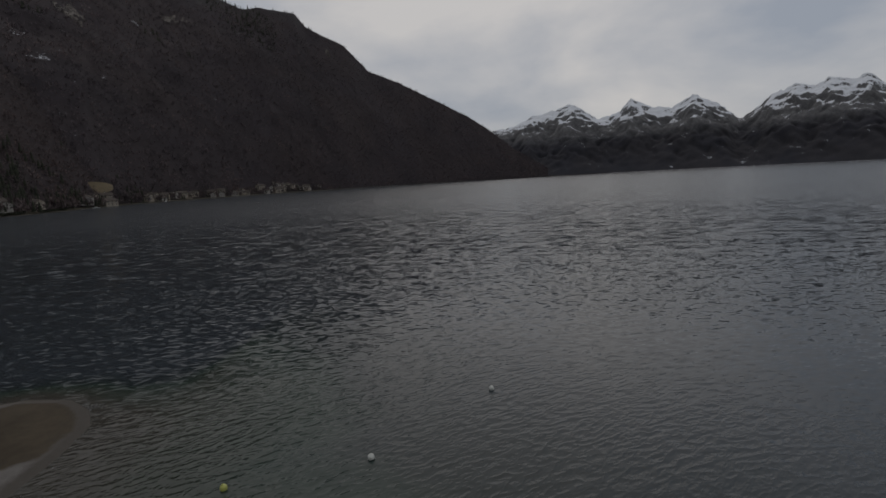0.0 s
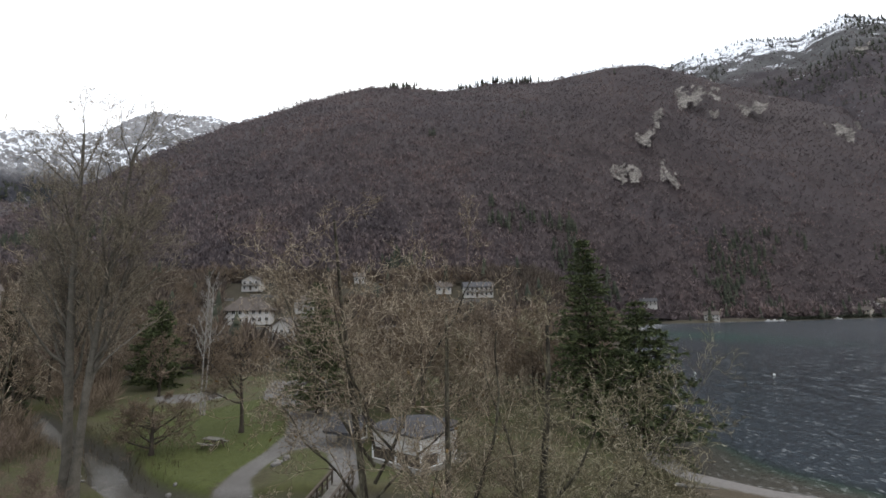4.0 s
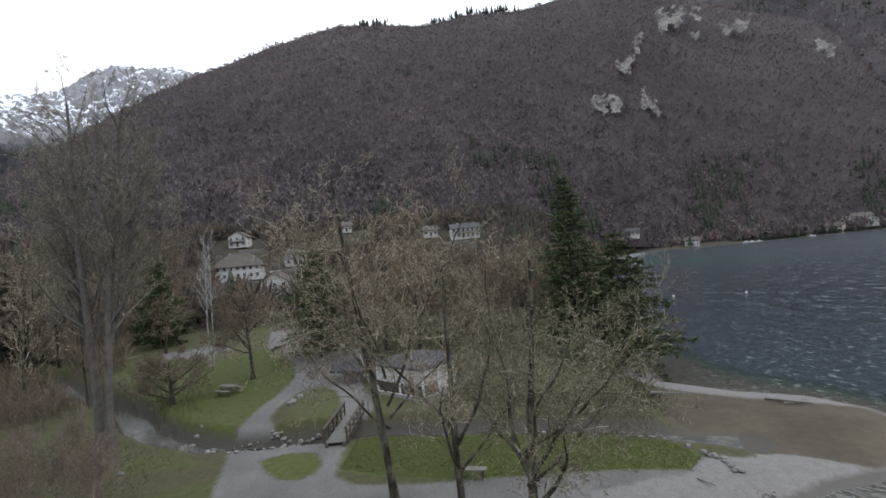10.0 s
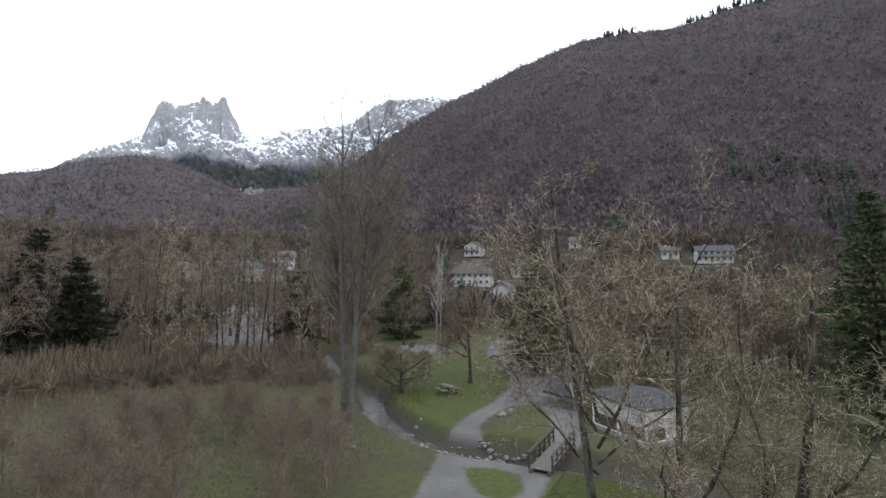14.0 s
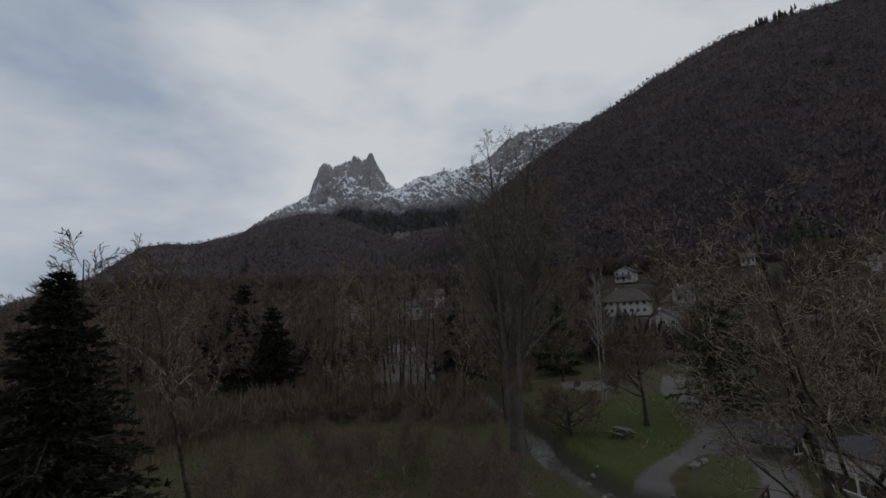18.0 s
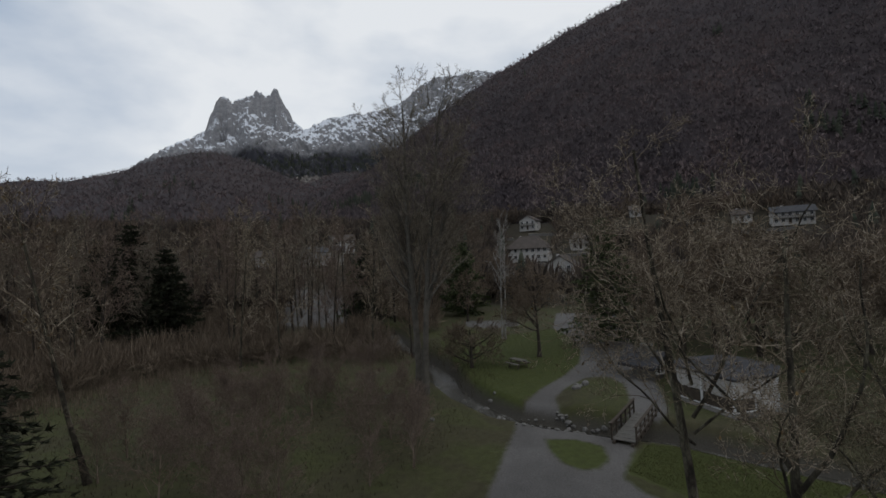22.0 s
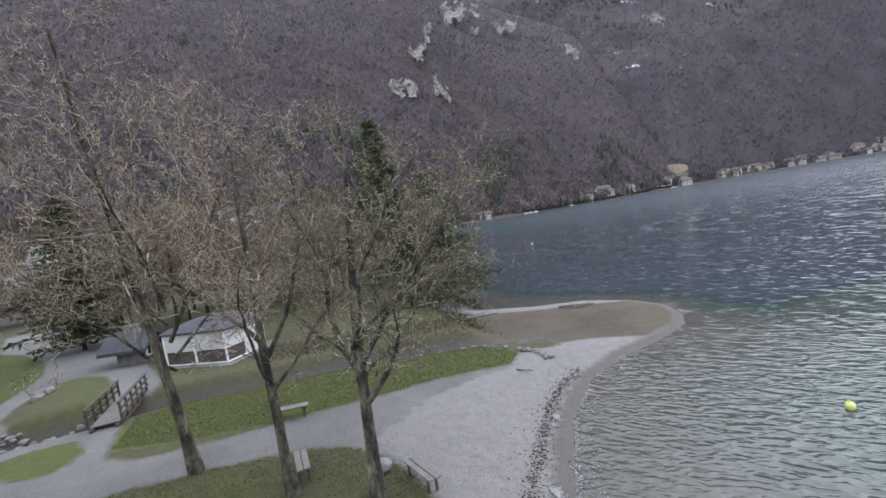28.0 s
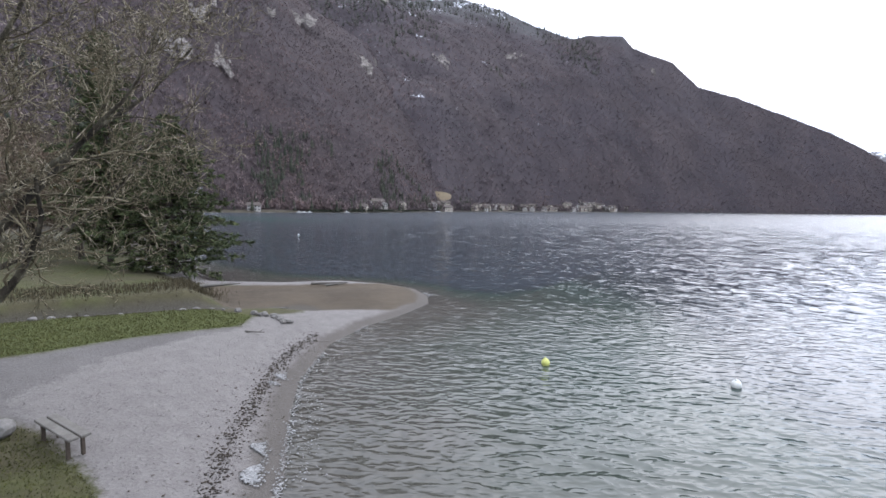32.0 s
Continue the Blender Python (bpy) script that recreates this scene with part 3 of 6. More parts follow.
LAWN_STRIP = [(-29.3, -3.4), (-25.5, -4.0), (-24.0, -1.2), (-22.9, 2.0), (-22.4, 5.6), (-22.2, 8.6), (-21.9, 10.7), (-21.6, 13.3), (-22.6, 14.5), (-24.9, 13.5), (-26.2, 11.0), (-27.0, 8.2), (-28.2, 3.0), (-29.6, -1.2)]
LAWN_FRONT = [(-21.6, -6.0), (-20.6, -0.2), (-19.6, 3.1), (-18.4, 4.4), (-16.1, 5.2), (-14.3, 5.3), (-12.6, 5.1), (-9, 3), (-8, -3), (-14, -5.6)]
LOT = [polar(q, d) for q, d in ((-138, 86), (-131.5, 78), (-128, 92), (-129, 150), (-136.5, 160))]
SAND_PATCH = [(-69, -34), (-63.5, -30.5), (-63, -26), (-67, -23.5), (-71, -27)]
LAWN_BACK = [(-33.4, 4.6), (-36, 7.5), (-42, 9), (-44, 16), (-38, 17.5), (-33.0, 15.5), (-31.2, 10), (-32.2, 5)]
MEADOW = [(-14, -13), (-28.5, -12.5), (-33, -17), (-36, -22), (-38, -36), (-30, -46), (-17, -47), (-6, -40)]
SPIT = [(-35.5, 18.6), (-31.8, 16.8), (-27.8, 15.4), (-25.0, 16.2), (-23.2, 17.8), (-21.6, 20.0), (-20.2, 21.5), (-20.8, 24.9), (-22.3, 26.8), (-24.6, 28.2), (-27.4, 28.3), (-30.0, 24.6), (-33.0, 21.2)]
PARK = [(-5, -60), (-60, -55), (-90, -40), (-90, 10), (-60, 22), (-36, 26), (-10, 40), (20, 0)]


def ground_z(x, y):
    x, y = np.asarray(x, float), np.asarray(y, float)
    s = np.maximum(sdist(LAND, x, y), sdist(EAST, x, y))
    d = np.hypot(x, y)
    z = np.where(s > 0, 1.2 * (1 - np.exp(-np.maximum(s, 0) / 4.2)), np.maximum(s * 0.13, -6.0))
    away = np.clip(s / 40, 0, 1)
    side0, side = np.clip((-x - 5) / 15, 0, 1) * (y < 300), np.clip((-x - 20) / 60, 0, 1)
    az = np.degrees(np.arctan2(x, y))
    side = side * np.clip((-63 - az) / 12, 0, 1) * np.clip((az + 185) / 10, 0, 1)
    z = z + away * side * 0.00125 * np.clip(d - 113, 0, 150) ** 2
    z = z + np.clip(s / 12, 0, 1) * side0 * 0.018 * np.clip(d - 18, 0, 70)
    spit = sdist(SPIT, x, y)
    k = np.clip(spit / 2.0 + 0.5, 0, 1)
    z = z * (1 - k) + k * np.minimum(z, 0.16 + 0.05 * np.clip(spit, 0, 4))
    b = ldist(BROOK, x, y)
    cut = np.clip(1 - (b - 0.7) / 1.3, 0, 1)
    cut = cut * cut * (3 - 2 * cut)
    z = np.where(z > 0.1, z - cut * np.maximum(z - 0.12, 0), z)
    ov = np.clip(sdist(OVAL, x, y) / 1.2, 0, 1)
    z = z + 0.35 * ov
    flat = np.clip(sdist(PARK, x, y) / 10, 0, 1)
    z = z + np.where(s > 2, 0.05 * wobble(np.stack([x, y, 0 * x], -1), 3.0, 1.0), 0) * flat
    return z


def gz(x, y):
    return float(ground_z(np.array([x]), np.array([y]))[0])


def axis(lo, hi, step, grow, end_lo, end_hi):
    c = list(np.arange(lo, hi, step))
    v, s = hi, step
    while v < end_hi:
        c.append(v)
        s *= grow
        v += s
    c.append(end_hi)
    v, s = lo - step, step
    while v > end_lo:
        c.insert(0, v)
        s *= grow
        v -= s
    c.insert(0, end_lo)
    return np.array(c)


gx, gy = axis(-46, 0, 0.3, 1.06, -4900, 4900), axis(-26, 32, 0.3, 1.06, -4900, 4900)
X, Y = np.meshgrid(gx, gy, indexing="ij")
Z = ground_z(X, Y)
ground_me = mesh_np("ground", np.stack([X, Y, Z], -1).reshape(-1, 3), grid_faces(len(gx), len(gy)), M_ground, True)
fx, fy = X.ravel(), Y.ravel()
brook_d = ldist(BROOK, fx, fy)
lawn = np.max([sdist(p, fx, fy) for p in (LAWN_ISLE, LAWN_STRIP, SMALL_LAWN)], axis=0)
add_attr(ground_me, "lawn", np.clip(lawn, -9, 9))
add_attr(ground_me, "gravel", np.clip(np.maximum(np.maximum(sdist(LOT, fx, fy), sdist(SAND_PATCH, fx, fy)), np.minimum(sdist(GRAVEL, fx, fy), -np.maximum(sdist(OVAL, fx, fy), np.maximum(sdist(SMALL_LAWN, fx, fy), sdist(LAWN_STRIP, fx, fy))))), -9, 9))
shore_d = -sdist(LAND, fx, fy)
inbeach = sdist([(-22.6, 14.6), (-21.6, 20.5), (-10, 26), (10, 0), (-9, 3.4), (-12.8, 5.2), (-16.1, 5.2), (-18.6, 5.0), (-20.6, 8), (-21.4, 13)], fx, fy)
rim = np.minimum(sdist(LAND, fx, fy) + 3, 3.0 - sdist(LAND, fx, fy))
add_attr(ground_me, "shore", np.clip(np.maximum(np.maximum(inbeach, 0.35 * sdist([(-22.6, 18.3), (-21.6, 19.8), (-19.9, 17.0), (-19.2, 14.7), (-20.4, 14.9)], fx, fy)), np.minimum(rim, sdist(PARK, fx, fy))), -9, 9))
STRIP = [(-22.6, 18.3), (-21.6, 19.8), (-19.9, 17.0), (-19.2, 14.7), (-20.4, 14.9)]
add_attr(ground_me, "spit", np.clip(np.minimum(sdist(SPIT, fx, fy) - 0.3, -0.35 * sdist(STRIP, fx, fy)), -9, 9))
add_attr(ground_me, "brook", np.clip(1.5 - brook_d, -9, 9))
add_attr(ground_me, "park", np.clip(sdist(PARK, fx, fy), -20, 20))
tagged(new("ground", ground_me), "park ground of grass, grey gravel paths and sand", "ground", kind="structure")

# the lake: small real waves near the beach, finer ones in the surface
lx, ly = axis(-34, 12, 0.22, 1.05, -1200, 4900), axis(0, 44, 0.22, 1.05, -4900, 4900)
X, Y = np.meshgrid(lx, ly, indexing="ij")
P3 = np.stack([(X * 0.93 + Y * 0.37) * 0.45, Y * 0.93 - X * 0.37, 0 * X], -1)
amp = np.clip(-sdist(LAND, X, Y) / 8, 0.1, 1) * np.clip(2 - np.hypot(X, Y) / 24, 0, 1)
Z = amp * (0.015 * (1 - np.abs(wobble(P3, 0.26, 3.0))) + 0.010 * wobble(P3, 0.2, 5.0) - 0.03)
water_me = mesh_np("water", np.stack([X, Y, Z], -1).reshape(-1, 3), grid_faces(len(lx), len(ly)), M_water, True)
wx0, wy0 = X.ravel(), Y.ravel()
depth = np.clip(-sdist(LAND, wx0, wy0), 0, 200) * (1 + 5 * np.clip((wy0 - 26) / 5, 0, 1) * np.clip((-wx0 - 17) / 5, 0, 1))
add_attr(water_me, "depth", np.where(np.hypot(wx0, wy0) > 70, 100, depth))
add_attr(water_me, "far", np.hypot(wx0, wy0))
shoal = np.clip(1 - np.hypot((X + 210) / 90, (Y - 128) / 26), 0, 1)
add_attr(water_me, "shoal", shoal.ravel())
tagged(new("water", water_me), "dark rippled lake water, greenish in the shallows", "lake", kind="structure")

# the brook's water
bl = np.array(BROOK)
seg = np.concatenate([np.linspace(bl[i], bl[i + 1], 10, endpoint=False) for i in range(len(bl) - 1)] + [bl[-1:]])
tn = np.gradient(seg, axis=0)
nrm = np.stack([-tn[:, 1], tn[:, 0]], 1) / np.linalg.norm(tn, axis=1)[:, None]
uu = np.linspace(-1.5, 1.5, 9)
bp = seg[:, None, :] + nrm[:, None, :] * uu[None, :, None]
bz = np.full(bp.shape[:2], 0.36) + 0.02 * wobble(np.concatenate([bp, 0 * bp[..., :1]], -1), 0.5, 2)
bz = bz - 0.22 * np.clip((bp[..., 1] - 8) / 9, 0, 1)
bz = bz + np.clip((np.hypot(bp[..., 0], bp[..., 1]) - 60) * 0.05, 0, 3)
brook_me = mesh_np("brook", np.concatenate([bp, bz[..., None]], -1).reshape(-1, 3), grid_faces(len(seg), 9), M_brook, True)
tagged(new("brook_water", brook_me), "shallow brook running through the park", "brook", kind="structure")


# ---- mountains ----
def table(rows, x):
    a = np.array(rows, float)
    return np.interp(x, a[:, 0], a[:, 1])


def mountain(name, ridge, near, far, foot, material, label, n_az, n_s, rough, power=1.0, seed=1.0, crag=0.0, tower=False):
    """A mountain side round the lake: its skyline by bearing and height angle, its foot and its ridge by distance."""
    az = np.linspace(ridge[0][0], ridge[-1][0], n_az)
    s = np.concatenate([np.linspace(0, 1, n_s) ** (0.62 if tower else 1.0), [1.06, 1.2, 1.5]])
    el, d0, d1, z0 = table(ridge, az), table(near, az), table(far, az), table(foot, az)
    D = d0[:, None] + (d1 - d0)[:, None] * s[None, :]
    top = d1 * np.tan(np.radians(el)) + 12
    prof = np.where(s < 1, np.power(np.minimum(s, 1), power), 1 - (s - 1) * 0.6)
    zz = z0[:, None] + (top - z0)[:, None] * prof[None, :]
    if tower:
        # rock towers stand steeply on a smoother shoulder
        w = int(3.0 / (az[1] - az[0]))
        low = np.array([el[max(i - w, 0):i + w + 1].min() for i in range(n_az)])
        low = np.convolve(np.pad(low, w // 2, mode="edge"), np.ones(2 * (w // 2) + 1) / (2 * (w // 2) + 1), mode="valid")
        low = np.minimum(low, el)
        base = d1 * np.tan(np.radians(low)) + 12
        edge = 0.90 + 0.03 * wobble(np.stack([az, 0 * az, 0 * az], -1), 0.35, 2.0)[:, None]
        st = np.clip((s[None, :] - edge) / (0.985 - edge), 0, 1)
        zz = z0[:, None] + (base - z0)[:, None] * prof[None, :] + (top - base)[:, None] * st * np.where(s < 1, 1, prof)[None, :]
    A = np.radians(az)[:, None] + 0 * D
    P = np.stack([D * np.sin(A), D * np.cos(A), zz], -1)
    fade = np.clip(s * 4, 0, 1) * np.where(s < 1, np.clip((1 - s) * 3.0, 0.06, 1), 0.3)
    h = np.clip(top - z0, 1, None)[:, None]
    gully = wobble(np.stack([A * 900, D * 0.35, 0 * D], -1), 60, seed)
    P[..., 2] += fade[None, :] * h * rough * (0.6 * gully + 0.5 * wobble(P * (1, 1, 0.2), 170, seed + 2) + 0.25 * wobble(P, 45, seed + 4))
    P[..., 2] += (s < 1.01)[None, :] * (1 - fade)[None, :] * np.clip(s, 0, 1)[None, :] * h * rough * 0.08 * wobble(P, 25, seed + 7)
    if crag:
        rid = 1 - 2 * np.abs(wobble(np.stack([A * 2600, D * 0.25, 0 * D], -1), 90, seed + 1))
        rid2 = 1 - 2 * np.abs(wobble(np.stack([A * 2600, zz * 0.8, D * 0.2], -1), 34, seed + 5))
        rid3 = 1 - 2 * np.abs(wobble(np.stack([A * 2600, zz * 0.35, D * 0.15], -1), 9, seed + 8))
        lift = np.clip(s * 3, 0, 1) * np.where(s < 1, np.clip((1 - s) * 5, 0.12, 1), 0.3)
        P[..., 2] += lift[None, :] * crag * (rid + 0.5 * rid2) + (np.clip(s * 3 - 1.5, 0, 1) * crag * 0.30)[None, :] * rid3
        push = lift[None, :] * crag * 0.8 * (rid2 + 0.4 * rid)
        P[..., 0] -= push * np.sin(A)
        P[..., 1] -= push * np.cos(A)
    me = mesh_np(name, P.reshape(-1, 3), grid_faces(n_az, len(s)), material, True)
    tagged(new(name, me), label, "mountain", kind="structure")
    return P[:, :n_s]


HILL = [(-138, 4.58), (-132, 8.08), (-126, 11.56), (-120, 16.04), (-116, 18.52), (-111, 21.2), (-106, 23.2), (-102.9, 24.5), (-99.2, 25.6), (-95, 26.6), (-90, 26.6), (-85, 26.2), (-82.6, 26.4), (-79, 26.75), (-73, 26.3), (-65.5, 26.82), (-61, 26.2), (-57, 24.4), (-52, 21.5), (-44.8, 18.0), (-38.3, 14.4), (-33, 11.4), (-26, 7.4), (-18, 4.0), (-10, 1.0)]
hill_p = mountain("wooded_hill", HILL, [(-138, 330), (-110, 280), (-90, 290), (-75, 340), (-64, 430), (-57, 490), (-50, 530), (-42, 640), (-36, 810), (-32, 985), (-20, 1420), (-10, 1850)], [(-138, 900), (-110, 1050), (-60, 1150), (-33, 1700), (-20, 2000), (-10, 2300)], [(-138, 22), (-75, 26), (-66, 8), (-58, 1), (-10, 1)], M_hill, "steep hillside of bare winter woodland", 420, 90, 0.019, 0.95, 1.0)
LONG = [(-66, 23.93), (-62, 24.89), (-57.5, 26.04), (-51.5, 26.18), (-47, 24.93), (-43.5, 25.6), (-39.8, 23.76), (-33.5, 22.8), (-29.2, 21.66), (-24.7, 19.72), (-20.9, 18.48), (-19, 18.67), (-15.6, 18.24), (-14.6, 17.03), (-10.5, 15.2), (-8, 12.58), (-4.7, 11.3), (-0.5, 9.2), (3.2, 7.2), (5.6, 5.6), (8.6, 3.2), (12.4, 0.7)]
long_p = mountain("lakeside_mountain", LONG, [(-66, 1300), (-52, 1050), (-42, 820), (-36, 830), (-32, 985), (-20, 1400), (-12, 1700), (-8, 1905), (5, 2605), (12.4, 3160)], [(-66, 2300), (-20, 2300), (0, 2900), (12.4, 3300)], [(-66, 100), (-45, 20), (-36, 1), (12.4, 1)], M_snowhill, "long wooded mountain above the lake, snow near its crest", 420, 90, 0.03, 0.95, 3.0)
FAR = [(2, 4.72), (5.6, 5.20), (7.8, 5.39), (11.1, 6.67), (13.6, 7.16), (15.1, 7.55), (16.4, 6.75), (18.0, 5.74), (20.1, 6.44), (21.3, 7.53), (23.0, 6.83), (25.3, 6.42), (27.5, 7.32), (29.4, 6.42), (31.6, 4.52), (33, 5.31), (34.4, 6.61), (36.0, 7.11), (37.4, 6.81), (38.5, 7.31), (40, 6.91), (41.2, 7.22), (43.3, 5.32), (45.5, 4.92), (50, 3.93), (60, 5.46), (75, 4.54), (90, 3.65), (105, 5.78), (125, 6.98), (150, 5.23), (175, 3.44), (190, 2.52)]
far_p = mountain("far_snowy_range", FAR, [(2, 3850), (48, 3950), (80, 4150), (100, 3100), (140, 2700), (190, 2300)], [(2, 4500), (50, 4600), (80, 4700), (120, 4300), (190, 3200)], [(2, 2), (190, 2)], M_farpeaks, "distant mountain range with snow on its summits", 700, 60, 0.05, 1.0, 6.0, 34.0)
PEAKS = [(-152, 10.58), (-148.5, 13.0), (-144.7, 14.9), (-144.3, 16.4), (-143.9, 17.0), (-143.6, 17.9), (-143.1, 18.4), (-142.4, 18.4), (-142.0, 18.1), (-141.5, 18.4), (-140.6, 18.7), (-139.9, 19.1), (-139.3, 19.6), (-138.8, 19.3), (-138.3, 19.0), (-137.8, 19.4), (-137.4, 19.9), (-137.1, 19.7), (-136.6, 18.6), (-136, 17.6), (-135.5, 16.6), (-134.3, 15.7), (-132.3, 16.7), (-130.5, 17.1), (-127, 17.46), (-124.6, 17.96), (-122.4, 18.85), (-121, 20.14), (-118.8, 21.13), (-115, 21.62), (-113.8, 21.81), (-111, 21.3), (-105, 19.46), (-98, 15.41)]
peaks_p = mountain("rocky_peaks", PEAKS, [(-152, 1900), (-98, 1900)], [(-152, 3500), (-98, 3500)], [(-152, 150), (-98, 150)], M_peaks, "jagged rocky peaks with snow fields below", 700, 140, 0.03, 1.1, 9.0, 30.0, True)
LEFT = [(-185, 1.94), (-176, 3.69), (-172.4, 2.71), (-170.6, 3.42), (-165.7, 5.54), (-161.9, 8.66), (-159.7, 9.16), (-157, 9.17), (-152.5, 10.4), (-149, 12.0), (-146, 12.75), (-144, 12.95), (-140.5, 12.2), (-137, 10.8), (-134.4, 9.8), (-131, 10.8), (-128, 10.9), (-126, 10.16), (-118, 7.53), (-110, 4.49)]
left_p = mountain("left_ridge", LEFT, [(-185, 420), (-150, 380), (-110, 420)], [(-185, 2500), (-165, 1700), (-150, 1500), (-110, 1400)], [(-185, 8), (-150, 14), (-110, 22)], M_hill, "dark wooded ridge running down to the valley", 300, 60, 0.025, 1.0, 12.0)


# ---- rock faces on the mountain sides ----
def rock_face(az, el, w, h, surf, seed):
    """A pale cliff let into a slope: steep folded limestone with ragged, broken edges."""
    A = np.degrees(np.arctan2(surf[..., 0], surf[..., 1]))
    E = np.degrees(np.arctan2(surf[..., 2] - 12, np.hypot(surf[..., 0], surf[..., 1])))
    i = np.argmin((A - az) ** 2 + (E - el) ** 2)
    c = surf.reshape(-1, 3)[i]
    r = np.hypot(c[0], c[1])
    out = np.array([-c[0] / r, -c[1] / r, 0])
    side = np.array([-out[1], out[0], 0])
    nu, nv = 60, 44
    u, v = np.meshgrid(np.linspace(-1.25, 1.25, nu), np.linspace(-1.25, 1.25, nv), indexing="ij")
    W2, H2 = 1.5 * r * math.tan(radians(w / 2)), 1.9 * r * math.tan(radians(h / 2))
    P = c + side * (u * W2)[..., None] + np.array([0, 0, 1]) * (v * H2)[..., None]
    fold = wobble(np.stack([u * W2, v * H2 * 0.25, 0 * u], -1), 6, seed + 2)
    depth = 4.5 - 1.15 * v * H2 + 2.2 * fold + 1.6 * wobble(P, 2.6, seed)
    P = P + out * depth[..., None]
    rad = (np.abs(u) ** 2.2 + np.abs(v) ** 2.2) ** (1 / 2.2) + 0.85 * wobble(np.stack([u * W2, v * H2 * 0.45, 0 * u], -1), 4.5, seed + 5) + 0.3 * fold
    F = grid_faces(nu, nv)
    F = F[rad.ravel()[F].mean(1) < 0.78]
    used, F2 = np.unique(F, return_inverse=True)
    me = mesh_np("rock_face", P.reshape(-1, 3)[used], F2.reshape(F.shape), M_limestone)
    tagged(new("rock_face", me), "pale limestone cliff standing out of the bare wood", "cliff", "limestone cliffs", "structure")


for k, (az, el, w, h) in enumerate(((-58.3, 22.15, 4.6, 2.6), (-52.6, 19.59, 3.4, 1.3), (-62.7, 18.79, 2.2, 1.5), (-64.9, 15.02, 3.4, 1.8), (-60.4, 14.47, 1.6, 2.3), (-45, 15.51, 1.8, 2.0), (-60.6, 20.47, 1.2, 2.0), (-55.2, 19.92, 1.0, 1.0), (-133.6, 9.9, 2.6, 0.8), (-133.0, 10.9, 3.0, 0.45))):
    rock_face(az, el, w, h, left_p if az < -120 else hill_p, k + 1.0)
for k, (az, el, w, h) in enumerate(((-36.6, 16.63, 2.0, 0.8), (-28.4, 16.85, 2.2, 0.6), (-35.6, 16.02, 0.8, 0.8), (-12.5, 14.52, 0.5, 0.6), (-43, 22.39, 1.4, 0.8))):
    rock_face(az, el, w, h, long_p, k + 20.0)


# ---- woods on the slopes: many bare crowns and some firs, each wood one object ----
def on_surface(surf, n, rng, s_lo=0.02, s_hi=1.0, power=1.0):
    na, ns = surf.shape[:2]
    a = rng.random(n) * (na - 1.001)
    s = (s_lo + (s_hi - s_lo) * rng.random(n) ** power) * (ns - 1.001)
    i, j = a.astype(int), s.astype(int)
    fa, fs = (a - i)[:, None], (s - j)[:, None]
    return (surf[i, j] * (1 - fa) * (1 - fs) + surf[i + 1, j] * fa * (1 - fs) + surf[i, j + 1] * (1 - fa) * fs + surf[i + 1, j + 1] * fa * fs)


def bare_wood(name, pts, h_lo, h_hi, rng, label, blades=9, material=None, wide=1.0):
    n = len(pts)
    h = h_lo + (h_hi - h_lo) * rng.random(n)
    off = rng.normal(0, 1, (n, blades, 3))
    off /= np.linalg.norm(off, axis=2)[..., None]
    off *= rng.random((n, blades, 1)) ** 0.4 * h[:, None, None] * np.array([0.33, 0.33, 0.36])
    mid = pts[:, None, :] + off + np.array([0, 0, 0.56]) * h[:, None, None]
    dirn = off + np.array([0, 0, 0.30]) * h[:, None, None] + rng.normal(0, 0.10, off.shape) * h[:, None, None]
    dirn /= np.linalg.norm(dirn, axis=2)[..., None]
    ln = h[:, None, None] * (0.16 + 0.16 * rng.random((n, blades, 1)))
    side = np.cross(dirn, rng.normal(0, 1, off.shape))
    side = side / np.linalg.norm(side, axis=2)[..., None] * h[:, None, None] * (0.035 + 0.04 * rng.random((n, blades, 1))) * wide
    root, tip = mid - dirn * ln, 2 * dirn * ln
    V = np.stack([root, mid + side, root + tip, mid - side], 2).reshape(-1, 3)
    F = np.arange(len(V)).reshape(-1, 4)
    me = mesh_np(name, V, F, material or M_bare)
    return tagged(new(name, me), label, "trees", kind="stuff")


def fir_wood(name, pts, h_lo, h_hi, rng, label):
    n, tiers, k = len(pts), 5, 6
    h = h_lo + (h_hi - h_lo) * rng.random(n) ** 1.4
    t = np.arange(tiers)
    z0 = 0.08 + 0.17 * t
    z1 = np.minimum(z0 + 0.32, 1.0)
    r = 0.19 * (1 - 0.8 * t / tiers)
    ang = np.arange(k) / k * 2 * np.pi
    jit = 1 + 0.5 * (rng.random((n, tiers, k)) - 0.5)
    rot = rng.random((n, tiers, 1)) * 6.28
    rr = r[None, :, None] * h[:, None, None] * jit
    rim = np.stack([rr * np.cos(ang + rot), rr * np.sin(ang + rot), (z0[None, :, None] + 0.05 * (jit - 1)) * h[:, None, None]], -1) + pts[:, None, None, :]
    top = pts[:, None, :] + np.stack([np.zeros((n, tiers)), np.zeros((n, tiers)), z1[None, :] * h[:, None]], -1)
    V = np.concatenate([rim, top[:, :, None, :]], 2).reshape(-1, 3)
    base = (np.arange(n * tiers) * (k + 1))[:, None, None]
    i = np.arange(k)
    F = (base + np.stack([i, (i + 1) % k, np.full(k, k)], -1)[None]).reshape(-1, 3)
    me = mesh_np(name, V, F, M_needles_far)
    return tagged(new(name, me), label, "trees", kind="stuff")


